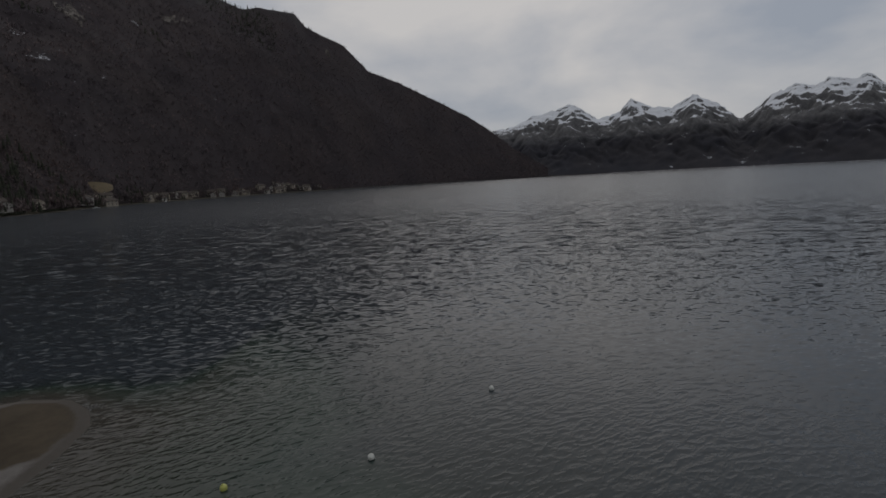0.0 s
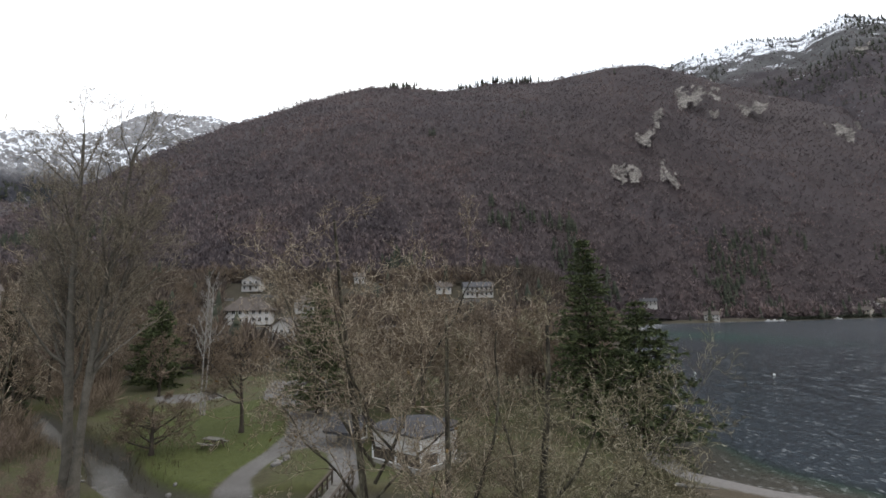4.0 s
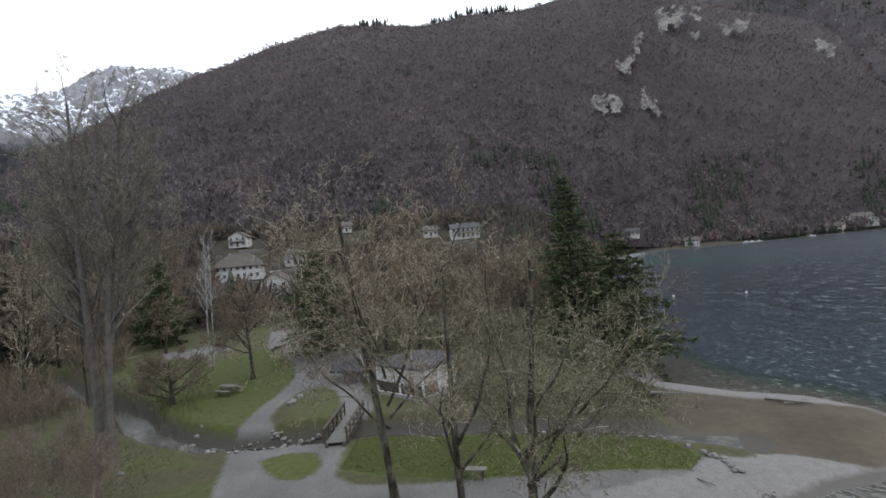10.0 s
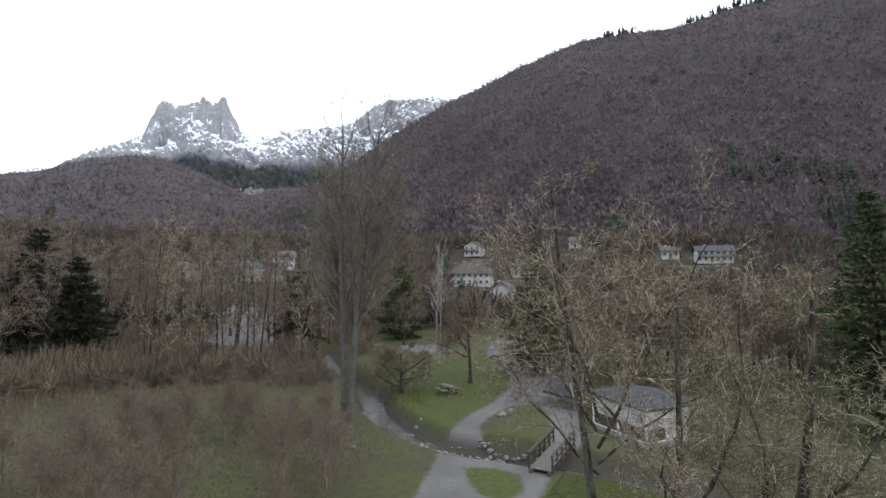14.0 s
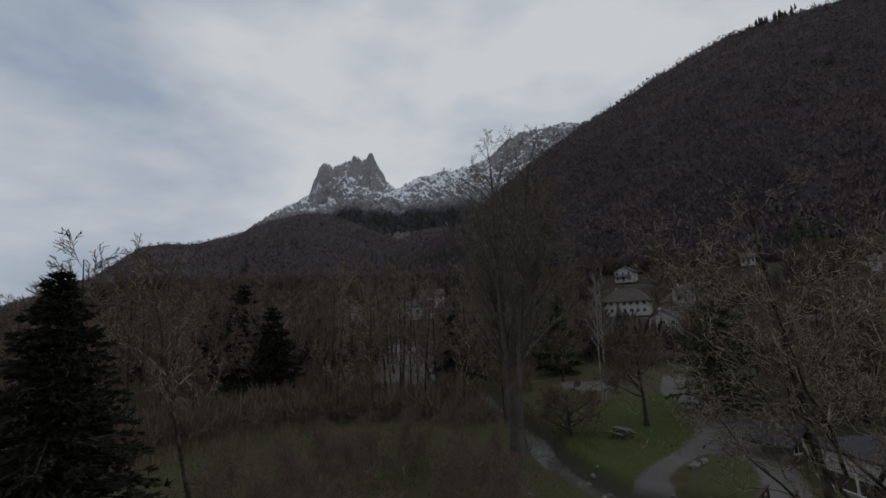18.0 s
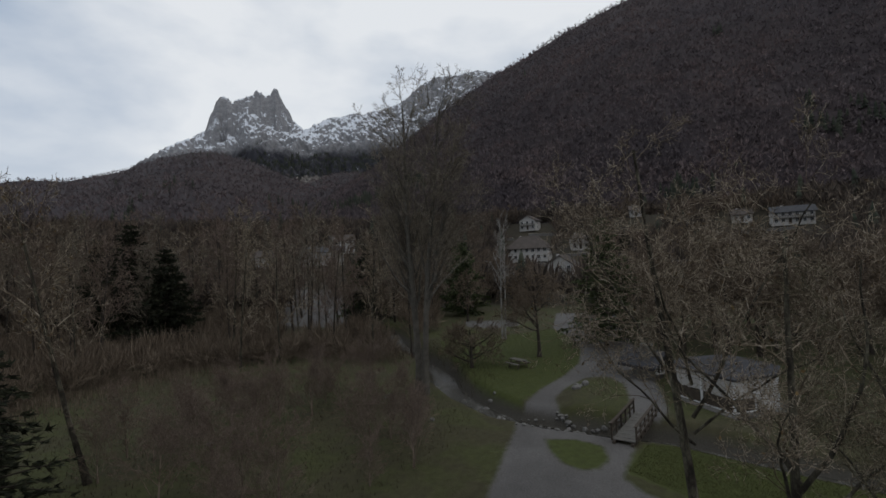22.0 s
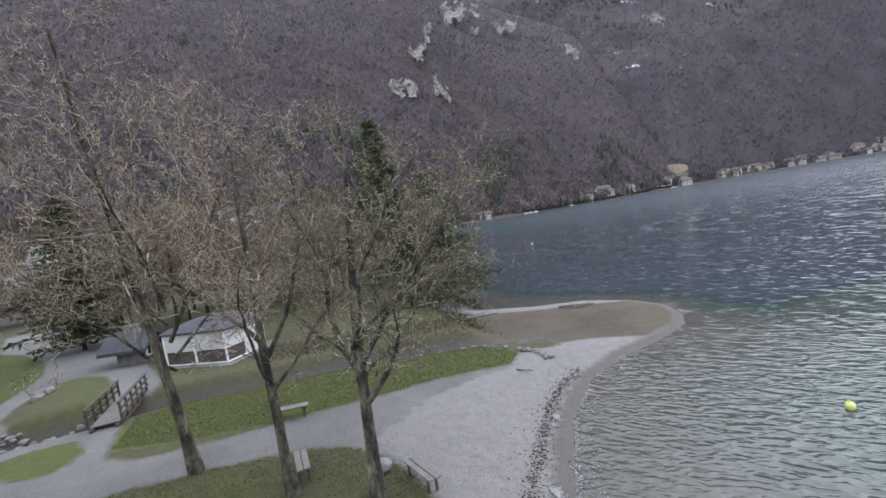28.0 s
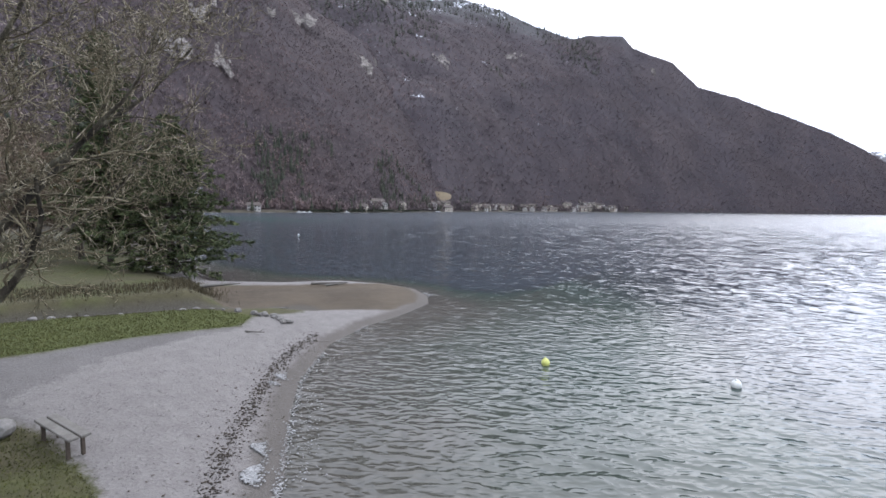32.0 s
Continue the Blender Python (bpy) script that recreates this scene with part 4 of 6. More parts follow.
rng = np.random.default_rng(7)
near_hill = on_surface(hill_p, 60000, rng, 0.0, 1.0, 1.3)
bare_wood("hillside_wood", near_hill, 4, 8.5, rng, "bare brown winter woodland covering the hillside", 6, wide=1.3)
sel = on_surface(hill_p, 12000, rng, 0.01, 1.0, 1.5)
patch = wobble(sel * (1, 1, 0.3), 60, 4.0) + 0.5 * wobble(sel, 22, 2.0)
hz = sel[:, 2]
fir_wood("hillside_firs", sel[(patch > 1.1) | ((hz < 95) & (patch > 0.42))], 8, 16, rng, "dark firs scattered through the bare wood")
crest = hill_p[:, -1]
azc = np.degrees(np.arctan2(crest[:, 0], crest[:, 1]))
rows = crest[(azc > -120) & (azc < -50)]
pick = rows[rng.integers(0, len(rows), 900)] + np.column_stack([rng.normal(0, 6, 900), rng.normal(0, 6, 900), np.full(900, -2.0)])
bare_wood("crest_trees", pick, 5, 9, rng, "thin line of bare trees along the hill crest", 10)
fr = crest[((azc > -84) & (azc < -73.5)) | ((azc > -93) & (azc < -89.5))]
pick = fr[rng.integers(0, len(fr), 90)] + np.column_stack([rng.normal(0, 8, 90), rng.normal(0, 8, 90), np.full(90, -3.0)])
fir_wood("crest_firs", pick, 12, 24, rng, "dark firs standing on the hill crest")
lw = on_surface(long_p, 30000, rng, 0.0, 1.0, 1.1)
lw = lw[(lw[:, 2] < 720) | (rng.random(30000) < 0.35)]
bare_wood("lakeside_wood", lw, 7, 13, rng, "bare woodland on the long mountain side", 6, M_bare_haze, wide=1.3)
sel = on_surface(long_p, 7000, rng, 0.03, 1.0, 0.8)
patch = wobble(sel * (1, 1, 0.3), 150, 6.0) + 0.0012 * (sel[:, 2] - 250)
fir_wood("upper_firs", sel[(patch > 0.6) & (sel[:, 2] > 420)], 10, 20, rng, "firs below the snowy crest")
lf = on_surface(left_p, 14000, rng, 0.0, 1.0, 1.2)
bare_wood("left_ridge_wood", lf, 6, 11, rng, "bare dark woodland on the low ridge", 6, wide=1.2)
sel = on_surface(left_p, 1500, rng, 0.0, 1.0, 1.2)
fir_wood("left_ridge_firs", sel[wobble(sel, 80, 3.0) > 0.5], 9, 17, rng, "scattered firs on the low ridge")
pk = on_surface(peaks_p, 7000, rng, 0.0, 0.6, 0.6)
pk = pk[(pk[:, 2] < 560) | (wobble(pk * (1, 1, 0.25), 45, 3.0) + 0.3 > 0.006 * (pk[:, 2] - 560))]
fir_wood("mountain_firs", pk, 16, 30, rng, "fir forest at the foot of the rocky peaks")


# ---- trees near by ----
def branches(rng, height, radius, plan, up=0.25, first=0.28, wander=0.13, start=(0, 0, 0), lean=(0, 0), taper=0.25, coarse=False, thin=0.52, crook=0.15):
    """Limbs of a bare tree, from the trunk outwards. plan: for each level the children a limb bears, their length as a share of it, and their angle."""
    out = []
    todo = [(np.array(start, float), np.array([lean[0], lean[1], 1.0]), height, radius, 0)]
    while todo:
        p, d, ln, r, lev = todo.pop()
        d = d / np.linalg.norm(d)
        k = ((6, 4, 3, 2, 1, 1) if coarse else (10, 7, 5, 4, 3, 2))[min(lev, 5)]
        pts, dirs = [p], []
        for i in range(k):
            d = d + rng.normal(0, wander * (crook, 1.0, 1.5, 1.9, 2.2, 2.2)[min(lev, 5)], 3) + np.array([0, 0, up * (0.5 if lev else 0.25)]) / k
            d = d / np.linalg.norm(d)
            q = pts[-1] + d * ln / k
            r0, r1 = r * (1 - (1 - taper) * i / k), r * (1 - (1 - taper) * (i + 1) / k)
            out.append((*pts[-1], *q, r0, r1, lev))
            pts.append(q)
            dirs.append(d)
        if lev < len(plan):
            n, share, angle = plan[lev]
            lo = first if lev == 0 else 0.22
            for c in range(n):
                f = lo + (1 - lo) * ((c + rng.random()) / n)
                i = min(int(f * k), k - 1)
                base = pts[i] + (pts[i + 1] - pts[i]) * (f * k - i)
                side = rng.normal(0, 1, 3)
                side -= dirs[i] * side.dot(dirs[i])
                side /= np.linalg.norm(side)
                a = radians(angle * (0.7 + 0.6 * rng.random()))
                nd = dirs[i] * math.cos(a) + side * math.sin(a)
                size = share * (0.65 + 0.6 * rng.random()) * (1.15 - 0.55 * f)
                todo.append((base, nd, ln * size, max(r * (1 - (1 - taper) * f) * (thin if lev == 0 else 0.52), 0.006), lev + 1))
    return np.array(out)


def tubes(name, segs, sides, material):
    p, q, r0, r1 = segs[:, :3], segs[:, 3:6], segs[:, 6], segs[:, 7]
    d = q - p
    d = d / np.maximum(np.linalg.norm(d, axis=1), 1e-9)[:, None]
    ref = np.where(np.abs(d[:, 2:3]) > 0.9, np.array([[1.0, 0, 0]]), np.array([[0, 0, 1.0]]))
    u = np.cross(d, ref)
    u /= np.linalg.norm(u, axis=1)[:, None]
    v = np.cross(d, u)
    a = np.arange(sides) / sides * 2 * np.pi
    ring = u[:, None, :] * np.cos(a)[None, :, None] + v[:, None, :] * np.sin(a)[None, :, None]
    lo = p[:, None, :] - 0.15 * r0[:, None, None] * d[:, None, :] + ring * r0[:, None, None]
    hi = q[:, None, :] + 0.15 * r1[:, None, None] * d[:, None, :] + ring * r1[:, None, None]
    V = np.concatenate([lo, hi], 1).reshape(-1, 3)
    i = np.arange(sides)
    F = np.stack([i, (i + 1) % sides, (i + 1) % sides + sides, i + sides], -1)
    F = (np.arange(len(segs)) * 2 * sides)[:, None, None] + F[None]
    return mesh_np(name, V, F.reshape(-1, 4), material, True)


def bare_tree(name, seed, at, height, radius, plan, label, bark, twig, split=2, group="", thick=1.0, extra=(), twig_min=0.0, leaves=0, **more):
    """A leafless tree: the trunk with its great limbs is one part, the fine branches are the crown."""
    r = np.random.default_rng(seed)
    segs = branches(r, height, radius, plan, **more)
    if len(extra):
        segs = np.concatenate([segs] + [branches(r, **e) + np.array([0, 0, 0, 0, 0, 0, 0, 0, 1 if e.get("low", 0) else 0]) for e in extra])
    flare = segs[:, 8] == 0
    segs[flare, 6] *= 1 + 0.5 * np.exp(-segs[flare, 2] / 0.35)
    segs[:, 6:8] = np.where(segs[:, 8:9] >= split, np.maximum(segs[:, 6:8], twig_min), segs[:, 6:8])
    ob = empty(name, pose(at[0], at[1], at[2]), label, "tree", group)
    part("trunk", tubes("trunk", segs[segs[:, 8] < split], 8, bark), ob)
    crown = part("crown", tubes("crown", segs[segs[:, 8] >= split], 3, twig), ob)
    if leaves:
        tips = segs[segs[:, 8] >= max(plan_len(plan) - 1, split)]
        tips = tips[r.integers(0, len(tips), leaves)]
        part("withered_leaves", leaf_mesh(r, tips[:, 3:6], 0.05, 0.10), ob, "few brown leaves left on the twigs")
    return ob


def plan_len(plan):
    return len(plan)


def leaf_mesh(r, places, lo, hi, material=None):
    n = len(places)
    s = (lo + (hi - lo) * r.random(n))[:, None]
    a, b = r.normal(0, 1, (n, 3)), r.normal(0, 1, (n, 3))
    a /= np.linalg.norm(a, axis=1)[:, None]
    b -= a * np.sum(a * b, 1)[:, None]
    b /= np.linalg.norm(b, axis=1)[:, None]
    c = places + r.normal(0, 0.05, (n, 3))
    V = np.stack([c - a * s, c + b * s * 0.5, c + a * s, c - b * s * 0.5], 1).reshape(-1, 3)
    return mesh_np("leaves", V, np.arange(len(V)).reshape(-1, 4), material or M_leaf_brown)


STEM = [(12, 0.26, 50), (7, 0.56, 44), (4, 0.62, 40), (3, 0.68, 36)]
LIMB = [(10, 0.45, 48), (7, 0.56, 44), (4, 0.62, 40), (3, 0.68, 36)]


def forked(stems):
    """Great limbs that rise from a trunk: height of the fork, length, thickness and lean of each."""
    return tuple(dict(height=ln, radius=rad, plan=LIMB, up=up + 0.35, first=0.2, wander=0.21, start=(0, 0, z), lean=(u, v), thin=0.45, crook=0.55) for z, ln, rad, u, v, up in stems)


za, zb, zc = gz(-20.8, -0.8), gz(-17.0, 1.8), gz(-15.1, 3.8)
bare_tree("shade_tree", 3, (-20.8, -0.8, za), 14.6, 0.19, STEM, "tall bare park tree with lichen-grey bark on the lawn", M_bark, M_twig, 1, "trees by the beach", first=0.36, up=0.3, twig_min=0.0072, leaves=60, wander=0.2, crook=0.16, thin=0.34,
          extra=forked(((4.6, 9.0, 0.079, 0.2, 0.55, 0.6), (5.2, 8.4, 0.073, -0.2, -0.5, 0.6), (5.8, 7.0, 0.066, 0.5, 0.1, 0.5), (4.0, 5.6, 0.059, -0.4, 1.2, 0.3), (3.6, 5.4, 0.059, 0.6, -1.3, 0.3))))
bare_tree("shade_tree", 5, (-17.0, 1.8, zb), 11.0, 0.165, STEM, "bare park tree with dark trunk beside a bench", M_bark, M_twig, 1, "trees by the beach", first=0.38, up=0.3, twig_min=0.0066, leaves=40, wander=0.2, crook=0.16, thin=0.34,
          extra=forked(((4.2, 6.6, 0.073, 0.2, 0.6, 0.5), (4.4, 6.6, 0.073, -0.3, -0.6, 0.5), (3.4, 4.6, 0.059, 0.7, -1.0, 0.2), (3.2, 4.8, 0.059, -0.5, 1.3, 0.2))))
bare_tree("shade_tree", 11, (-15.1, 3.8, zc), 10.8, 0.20, STEM, "broad bare tree with a low limb over the gravel", M_bark, M_twig_moss, 1, "trees by the beach", first=0.36, up=0.3, twig_min=0.0058, leaves=30, wander=0.2, crook=0.16, thin=0.36,
          extra=forked(((2.7, 3.4, 0.1, 2.0, 2.6, 0.15), (3.5, 6.6, 0.086, 0.45, 0.65, 0.5), (4.1, 6.2, 0.079, -0.55, -0.4, 0.5), (4.4, 5.6, 0.073, 0.9, 0.2, 0.4), (3.4, 4.8, 0.066, -0.2, 1.4, 0.25), (3.8, 4.6, 0.059, -1.4, -0.3, 0.25), (4.6, 5.2, 0.066, 0.6, 1.1, 0.4))))
POP = [(22, 0.27, 36), (8, 0.52, 38), (6, 0.52, 38), (3, 0.55, 38)]
bare_tree("poplar", 21, (-33.4, -20.4, gz(-33.4, -20.4)), 22.6, 0.30, POP, "tall bare poplar with several upright stems by the brook", M_bark_grey, M_twig_poplar, 2, first=0.24, up=0.55, twig_min=0.0095, lean=(0.02, -0.03),
          extra=(dict(height=22.0, radius=0.27, plan=POP, up=0.5, first=0.3, start=(0.35, 0.65, 0.0), lean=(0.04, 0.07)), dict(height=14.6, radius=0.13, plan=POP, up=0.6, first=0.2, start=(0.0, -0.1, 4.6), lean=(-0.12, -0.24)), dict(height=14.0, radius=0.12, plan=POP, up=0.6, first=0.2, start=(0.5, 1.0, 5.2), lean=(0.1, 0.26)), *(dict(height=7.0, radius=0.08, plan=[(14, 0.36, 36), (8, 0.5, 40), (5, 0.52, 40)], up=0.7, first=0.1, wander=0.13, start=(0.0, 0.0, z), lean=(u, v)) for z, u, v in ((12.0, 0.1, 0.5), (11.5, -0.1, -0.5), (9.0, 0.3, 0.5), (9.5, -0.3, -0.5)))))
BIRCH = [(14, 0.18, 30), (5, 0.45, 34), (4, 0.5, 36)]
bare_tree("birch", 31, (-56.4, -22.4, gz(-56.4, -22.4)), 15.0, 0.11, BIRCH, "slender pale-stemmed birch at the edge of the lawn", M_bark_pale, M_bark_pale, 1, first=0.35, up=0.6, wander=0.05, twig_min=0.014,
          extra=(dict(height=14.2, radius=0.095, plan=BIRCH, up=0.6, first=0.4, wander=0.05, start=(0.3, 0.5, 0.0), lean=(0.02, 0.05)),))
ROUND = [(18, 0.60, 64), (8, 0.54, 54), (7, 0.52, 48), (4, 0.55, 44)]
bare_tree("lawn_tree", 41, (-47.9, -15.1, gz(-47.9, -15.1)), 7.8, 0.20, ROUND, "round-crowned bare tree on the green lawn", M_bark_dark, M_twig_brown, 2, first=0.3, up=0.1, twig_min=0.014, leaves=600)
bare_tree("bank_tree", 43, (-42.0, -19.9, gz(-42.0, -19.9)), 3.6, 0.18, [(18, 0.95, 66), (8, 0.54, 54), (7, 0.52, 48), (4, 0.55, 44)], "low spreading bare tree on the brook bank", M_bark_dark, M_twig_brown, 2, first=0.12, up=0.1, twig_min=0.014, leaves=300)

# tall bare trees of the belt behind the meadow, and browner ones round the houses
BELT = [(14, 0.28, 40), (8, 0.48, 42), (7, 0.52, 42)]
ROUGH = [(14, 0.50, 54), (9, 0.52, 46), (8, 0.52, 44)]
belt = [bare_tree("belt_tree", 60 + k, (-20 - 4 * k, -60, -50), 15.0, 0.15, BELT, "slim bare tree in the belt behind the meadow", M_bark if k == 3 else M_bark_dark, (M_twig_brown, M_twig_poplar, M_twig_red, M_twig)[k], 1, "tree belt", first=0.2, up=0.45, twig_min=0.022, coarse=True) for k in range(4)]
rough = [bare_tree("bare_tree", 80 + k, (-60, 10 + 4 * k, -50), 8.0, 0.15, ROUGH, "brown bare tree with dense twigs", M_bark_dark, M_twig_brown, 1, "trees round the houses", first=0.18, up=0.3, twig_min=0.026, leaves=500 if k < 2 else 0, coarse=True) for k in range(4)]


def plant(kind, spots, rr, lo, hi):
    """Each spot takes over one of the kinds, turned and sized; the patterns themselves take the first spots."""
    for i, (x, y) in enumerate(spots):
        s = lo + (hi - lo) * rr.random()
        m = pose(x, y, gz(x, y) - 0.1, 0, 0, 360 * rr.random()) @ Matrix.Diagonal((s, s, s, 1))
        if i < len(kind):
            kind[i].matrix_world = m
        else:
            copy_thing(kind[i % len(kind)], pose(x, y, gz(x, y) - 0.1, 0, 0, 360 * rr.random()) @ Matrix.Diagonal((*(s / q for q in kind[i % len(kind)].scale), 1)))


rr = random.Random(5)
spots = []
while len(spots) < 150:
    az, d = rr.uniform(-176, -121), rr.uniform(52, 125)
    x, y = polar(az, d)
    if sdist(MEADOW, np.array([x]), np.array([y]))[0] < -1.5 and not (-134.5 < az < -131.5 and 84 < d < 122) and all(math.hypot(x - a, y - b) > 2.2 for a, b in spots):
        spots.append((x, y))
plant(belt, spots, rr, 0.7, 1.2)
spots = []
while len(spots) < 150:
    az = rr.uniform(-122, -62)
    d = rr.uniform(50, 74) if az > -97 and rr.random() < 0.7 else rr.uniform(75, 270)
    x, y = polar(az, d)
    p = (np.array([x]), np.array([y]))
    if sdist(GRAVEL, *p)[0] < -1 and sdist(LAWN_ISLE, *p)[0] < -1 and sdist(LAND, *p)[0] > 4 and not (-111 < az < -100 and 60 < d < 262) and not (-85 < az < -79 and 120 < d < 245) and not (az > -97 and math.hypot(x + 38, y - 1) < 8) and all(math.hypot(x - a, y - b) > 3 for a, b in spots):
        spots.append((x, y))
plant(rough, spots, rr, 0.7, 1.3)
spots = []
while len(spots) < 90:
    az, d = rr.uniform(-112, -79), rr.uniform(74, 262)
    x, y = polar(az, d)
    if sdist(GRAVEL, np.array([x]), np.array([y]))[0] < -2 and sdist(LAWN_ISLE, np.array([x]), np.array([y]))[0] < -2 and all(math.hypot(x - a, y - b) > 3 for a, b in spots) and not any(abs(az - h) < 2.2 and e - 34 < d < e + 7 for h, e in ((-108.1, 194), (-104.3, 158), (-102.4, 211), (-107.9, 250), (-82.1, 232), (-86.2, 240), (-96.2, 262), (-93.2, 128), (-88.8, 140))):
        spots.append((x, y))
for i, (x, y) in enumerate(spots):
    s = rr.uniform(0.38, 0.7)
    copy_thing(rough[i % 4], pose(x, y, gz(x, y) - 0.1, 0, 0, 360 * rr.random()) @ Matrix.Diagonal((*(s / q for q in rough[i % 4].scale), 1)))
bare_tree("leaning_tree", 93, (-13.8, -28.6, gz(-13.8, -28.6)), 14.5, 0.16, BELT, "tall bare tree with a leaning lower stem in the meadow", M_bark, M_twig, 1, first=0.4, up=0.3, twig_min=0.012, lean=(0.12, -0.2), leaves=300)

# underwood of the belt, too dense to count
td0 = rng.uniform(50, 112, 3600)
ta0 = rng.uniform(-178, -119, 3600)
tx0, ty0 = td0 * np.sin(np.radians(ta0)), td0 * np.cos(np.radians(ta0))
ok = (sdist(MEADOW, tx0, ty0) < -1.5) & ~((ta0 > -137) & (ta0 < -129.5) & (td0 > 64)) & (ldist(BROOK, tx0, ty0) > 3) & (sdist(LAWN_ISLE, tx0, ty0) < -2) & (sdist(GRAVEL, tx0, ty0) < -2)
bare_wood("belt_thicket", np.column_stack([tx0, ty0, ground_z(tx0, ty0) - 0.3])[ok], 1.5, 4.2, rng, "brown underwood filling the tree belt", 50, M_twig_brown, wide=0.16)

# the wood between the park and the hill
wd = rng.uniform(95, 345, 13000)
wa = np.radians(rng.uniform(-180, -64, 13000))
wx, wy = wd * np.sin(wa), wd * np.cos(wa)
ok = (sdist(LAND, wx, wy) > 6) & (wobble(np.stack([wx, wy, 0 * wx], -1), 38, 2.0) > -0.75)
for haz, hd in ((-108.1, 194), (-104.3, 158), (-102, 211), (-107.9, 250), (-82.1, 232), (-86.2, 240), (-96.2, 262), (-132.8, 205), (-130.4, 225), (-117.5, 176), (-93.2, 128), (-88.8, 140), (-139.5, 205)):
    ok &= ~((np.abs(np.degrees(wa) - haz) < 3.0) & (wd > hd - 48) & (wd < hd + 9))
ok &= ~((np.abs(np.degrees(wa) + 132.5) < 4.5) & (wd < 165))
ok &= ~((np.abs(np.degrees(wa) + 105.5) < 5.5) & (wd < 262) & (rng.random(13000) < 0.62))
wz = ground_z(wx, wy)
bare_wood("valley_wood", np.column_stack([wx, wy, wz])[ok], 5, 10, rng, "bare brown trees between the park and the hill", 30, M_bare_near, wide=0.5)
sel2 = ok & (rng.random(13000) < 0.022)
fir_wood("valley_firs", np.column_stack([wx, wy, wz])[sel2], 7, 14, rng, "scattered dark firs between the houses")

# reddish shrubs in front of the meadow
SHRUB = [(20, 0.62, 36), (8, 0.5, 40), (6, 0.5, 40), (4, 0.55, 38)]
shrub = [bare_tree("twig_shrub", 120 + k, (0, 0, -50), 4.6, 0.055, SHRUB, "reddish bare shrub with a haze of fine twigs", M_twig_red, M_twig_red, 1, "shrubs in the meadow", first=0.02, up=0.3, twig_min=0.006, coarse=True) for k in range(3)]
spots = []
while len(spots) < 34:
    x, y = rr.uniform(-33, -12), rr.uniform(-34, -13.5)
    if sdist(MEADOW, np.array([x]), np.array([y]))[0] > 1.0 and math.hypot(x + 22, y + 22) < 11 and all(math.hypot(x - p, y - q) > 1.7 for p, q in spots):
        spots.append((x, y))
plant(shrub, spots, rr, 0.45, 0.85)


# ---- conifers ----
def conifer(name, seed, at, height, width, label, needle, tiers=30, per=7, droop=0.25, low=0.06, group="", tuft=0.34, ragged=0.42):
    """A conifer: straight stem, whorls of boughs, each bough with tufts of needles."""
    r = np.random.default_rng(seed)
    segs = [(0, 0, 0, 0, 0, height, height * 0.014, 0.02, 0)]
    tuft_at, tuft_dir = [], []
    for t in range(tiers):
        f = low + (0.97 - low) * (t + 0.5 * r.random()) / tiers
        reach = width * (1 - f) ** 0.8 * (1 - 0.25 * (f < low + 0.1))
        for b in range(per):
            a = 2 * np.pi * (b + r.random()) / per
            ln = max(reach * (1 - ragged + 2 * ragged * r.random()), 0.2)
            d = np.array([np.cos(a), np.sin(a), 0.15 - droop * r.random() * (1.2 - f)])
            p = np.array([0, 0, f * height])
            q = p + d * ln
            segs.append((*p, *q, 0.02 + 0.012 * ln, 0.012, 1))
            n = max(3, int(ln * 4.2))
            for i in range(n):
                g = 0.18 + 0.82 * (i + r.random()) / n
                off = r.normal(0, 0.16 * ln * (1.05 - g) + 0.06, 3) * (1, 1, 0.35)
                tuft_at.append(p + (q - p) * g + off)
                tuft_dir.append(d)
    tuft_at, tuft_dir = np.array(tuft_at), np.array(tuft_dir)
    k = 6
    T = np.repeat(tuft_at, k, 0)
    D = np.repeat(tuft_dir, k, 0) + r.normal(0, 0.55, (len(T), 3))
    D /= np.linalg.norm(D, axis=1)[:, None]
    S = np.cross(D, r.normal(0, 1, D.shape))
    S /= np.linalg.norm(S, axis=1)[:, None]
    ln = (tuft * (0.6 + 0.8 * r.random(len(T))))[:, None]
    V = np.stack([T - D * ln * 0.4, T + S * ln * 0.22, T + D * ln, T - S * ln * 0.22], 1).reshape(-1, 3)
    ob = empty(name, pose(*at), label, "tree", group)
    segs = np.array(segs)
    part("trunk", tubes("trunk", segs, 6, M_bark_dark), ob)
    part("crown", mesh_np("needles", V, np.arange(len(V)).reshape(-1, 4), needle), ob)
    return ob


def polar_at(az, d, lift=0.0):
    x, y = polar(az, d)
    return x, y, gz(x, y) + lift


conifer("pine", 201, polar_at(-69.6, 48), 18.2, 4.6, "tall green pine at the root of the sandy spit", M_needles, 34, 8, 0.3, 0.1, tuft=0.36)
conifer("pine", 202, polar_at(-64.6, 46), 12.6, 5.2, "broad green pine with drooping boughs beside the lake", M_needles, 26, 9, 0.5, 0.06, tuft=0.36)
conifer("fir", 203, polar_at(-100.0, 56), 14.6, 4.4, "dark green fir behind the small pavilion", M_needles, 28, 8, 0.4, 0.05, tuft=0.36)
conifer("spruce", 204, polar_at(-165.8, 28.5), 14.6, 4.7, "dark spruce with a thin double top beside the meadow", M_needles_dark, 58, 10, 0.7, 0.03, tuft=0.30)
conifer("spruce", 205, polar_at(-116.3, 92), 13.5, 4.2, "dark green spruce among bare trees", M_needles, 17, 6, 0.5, 0.05, tuft=0.5, ragged=0.7)
conifer("spruce", 209, polar_at(-148.2, 70), 13.5, 4.6, "dark spruce at the meadow's edge", M_needles_dark, 24, 8, 0.5, 0.04, tuft=0.45)
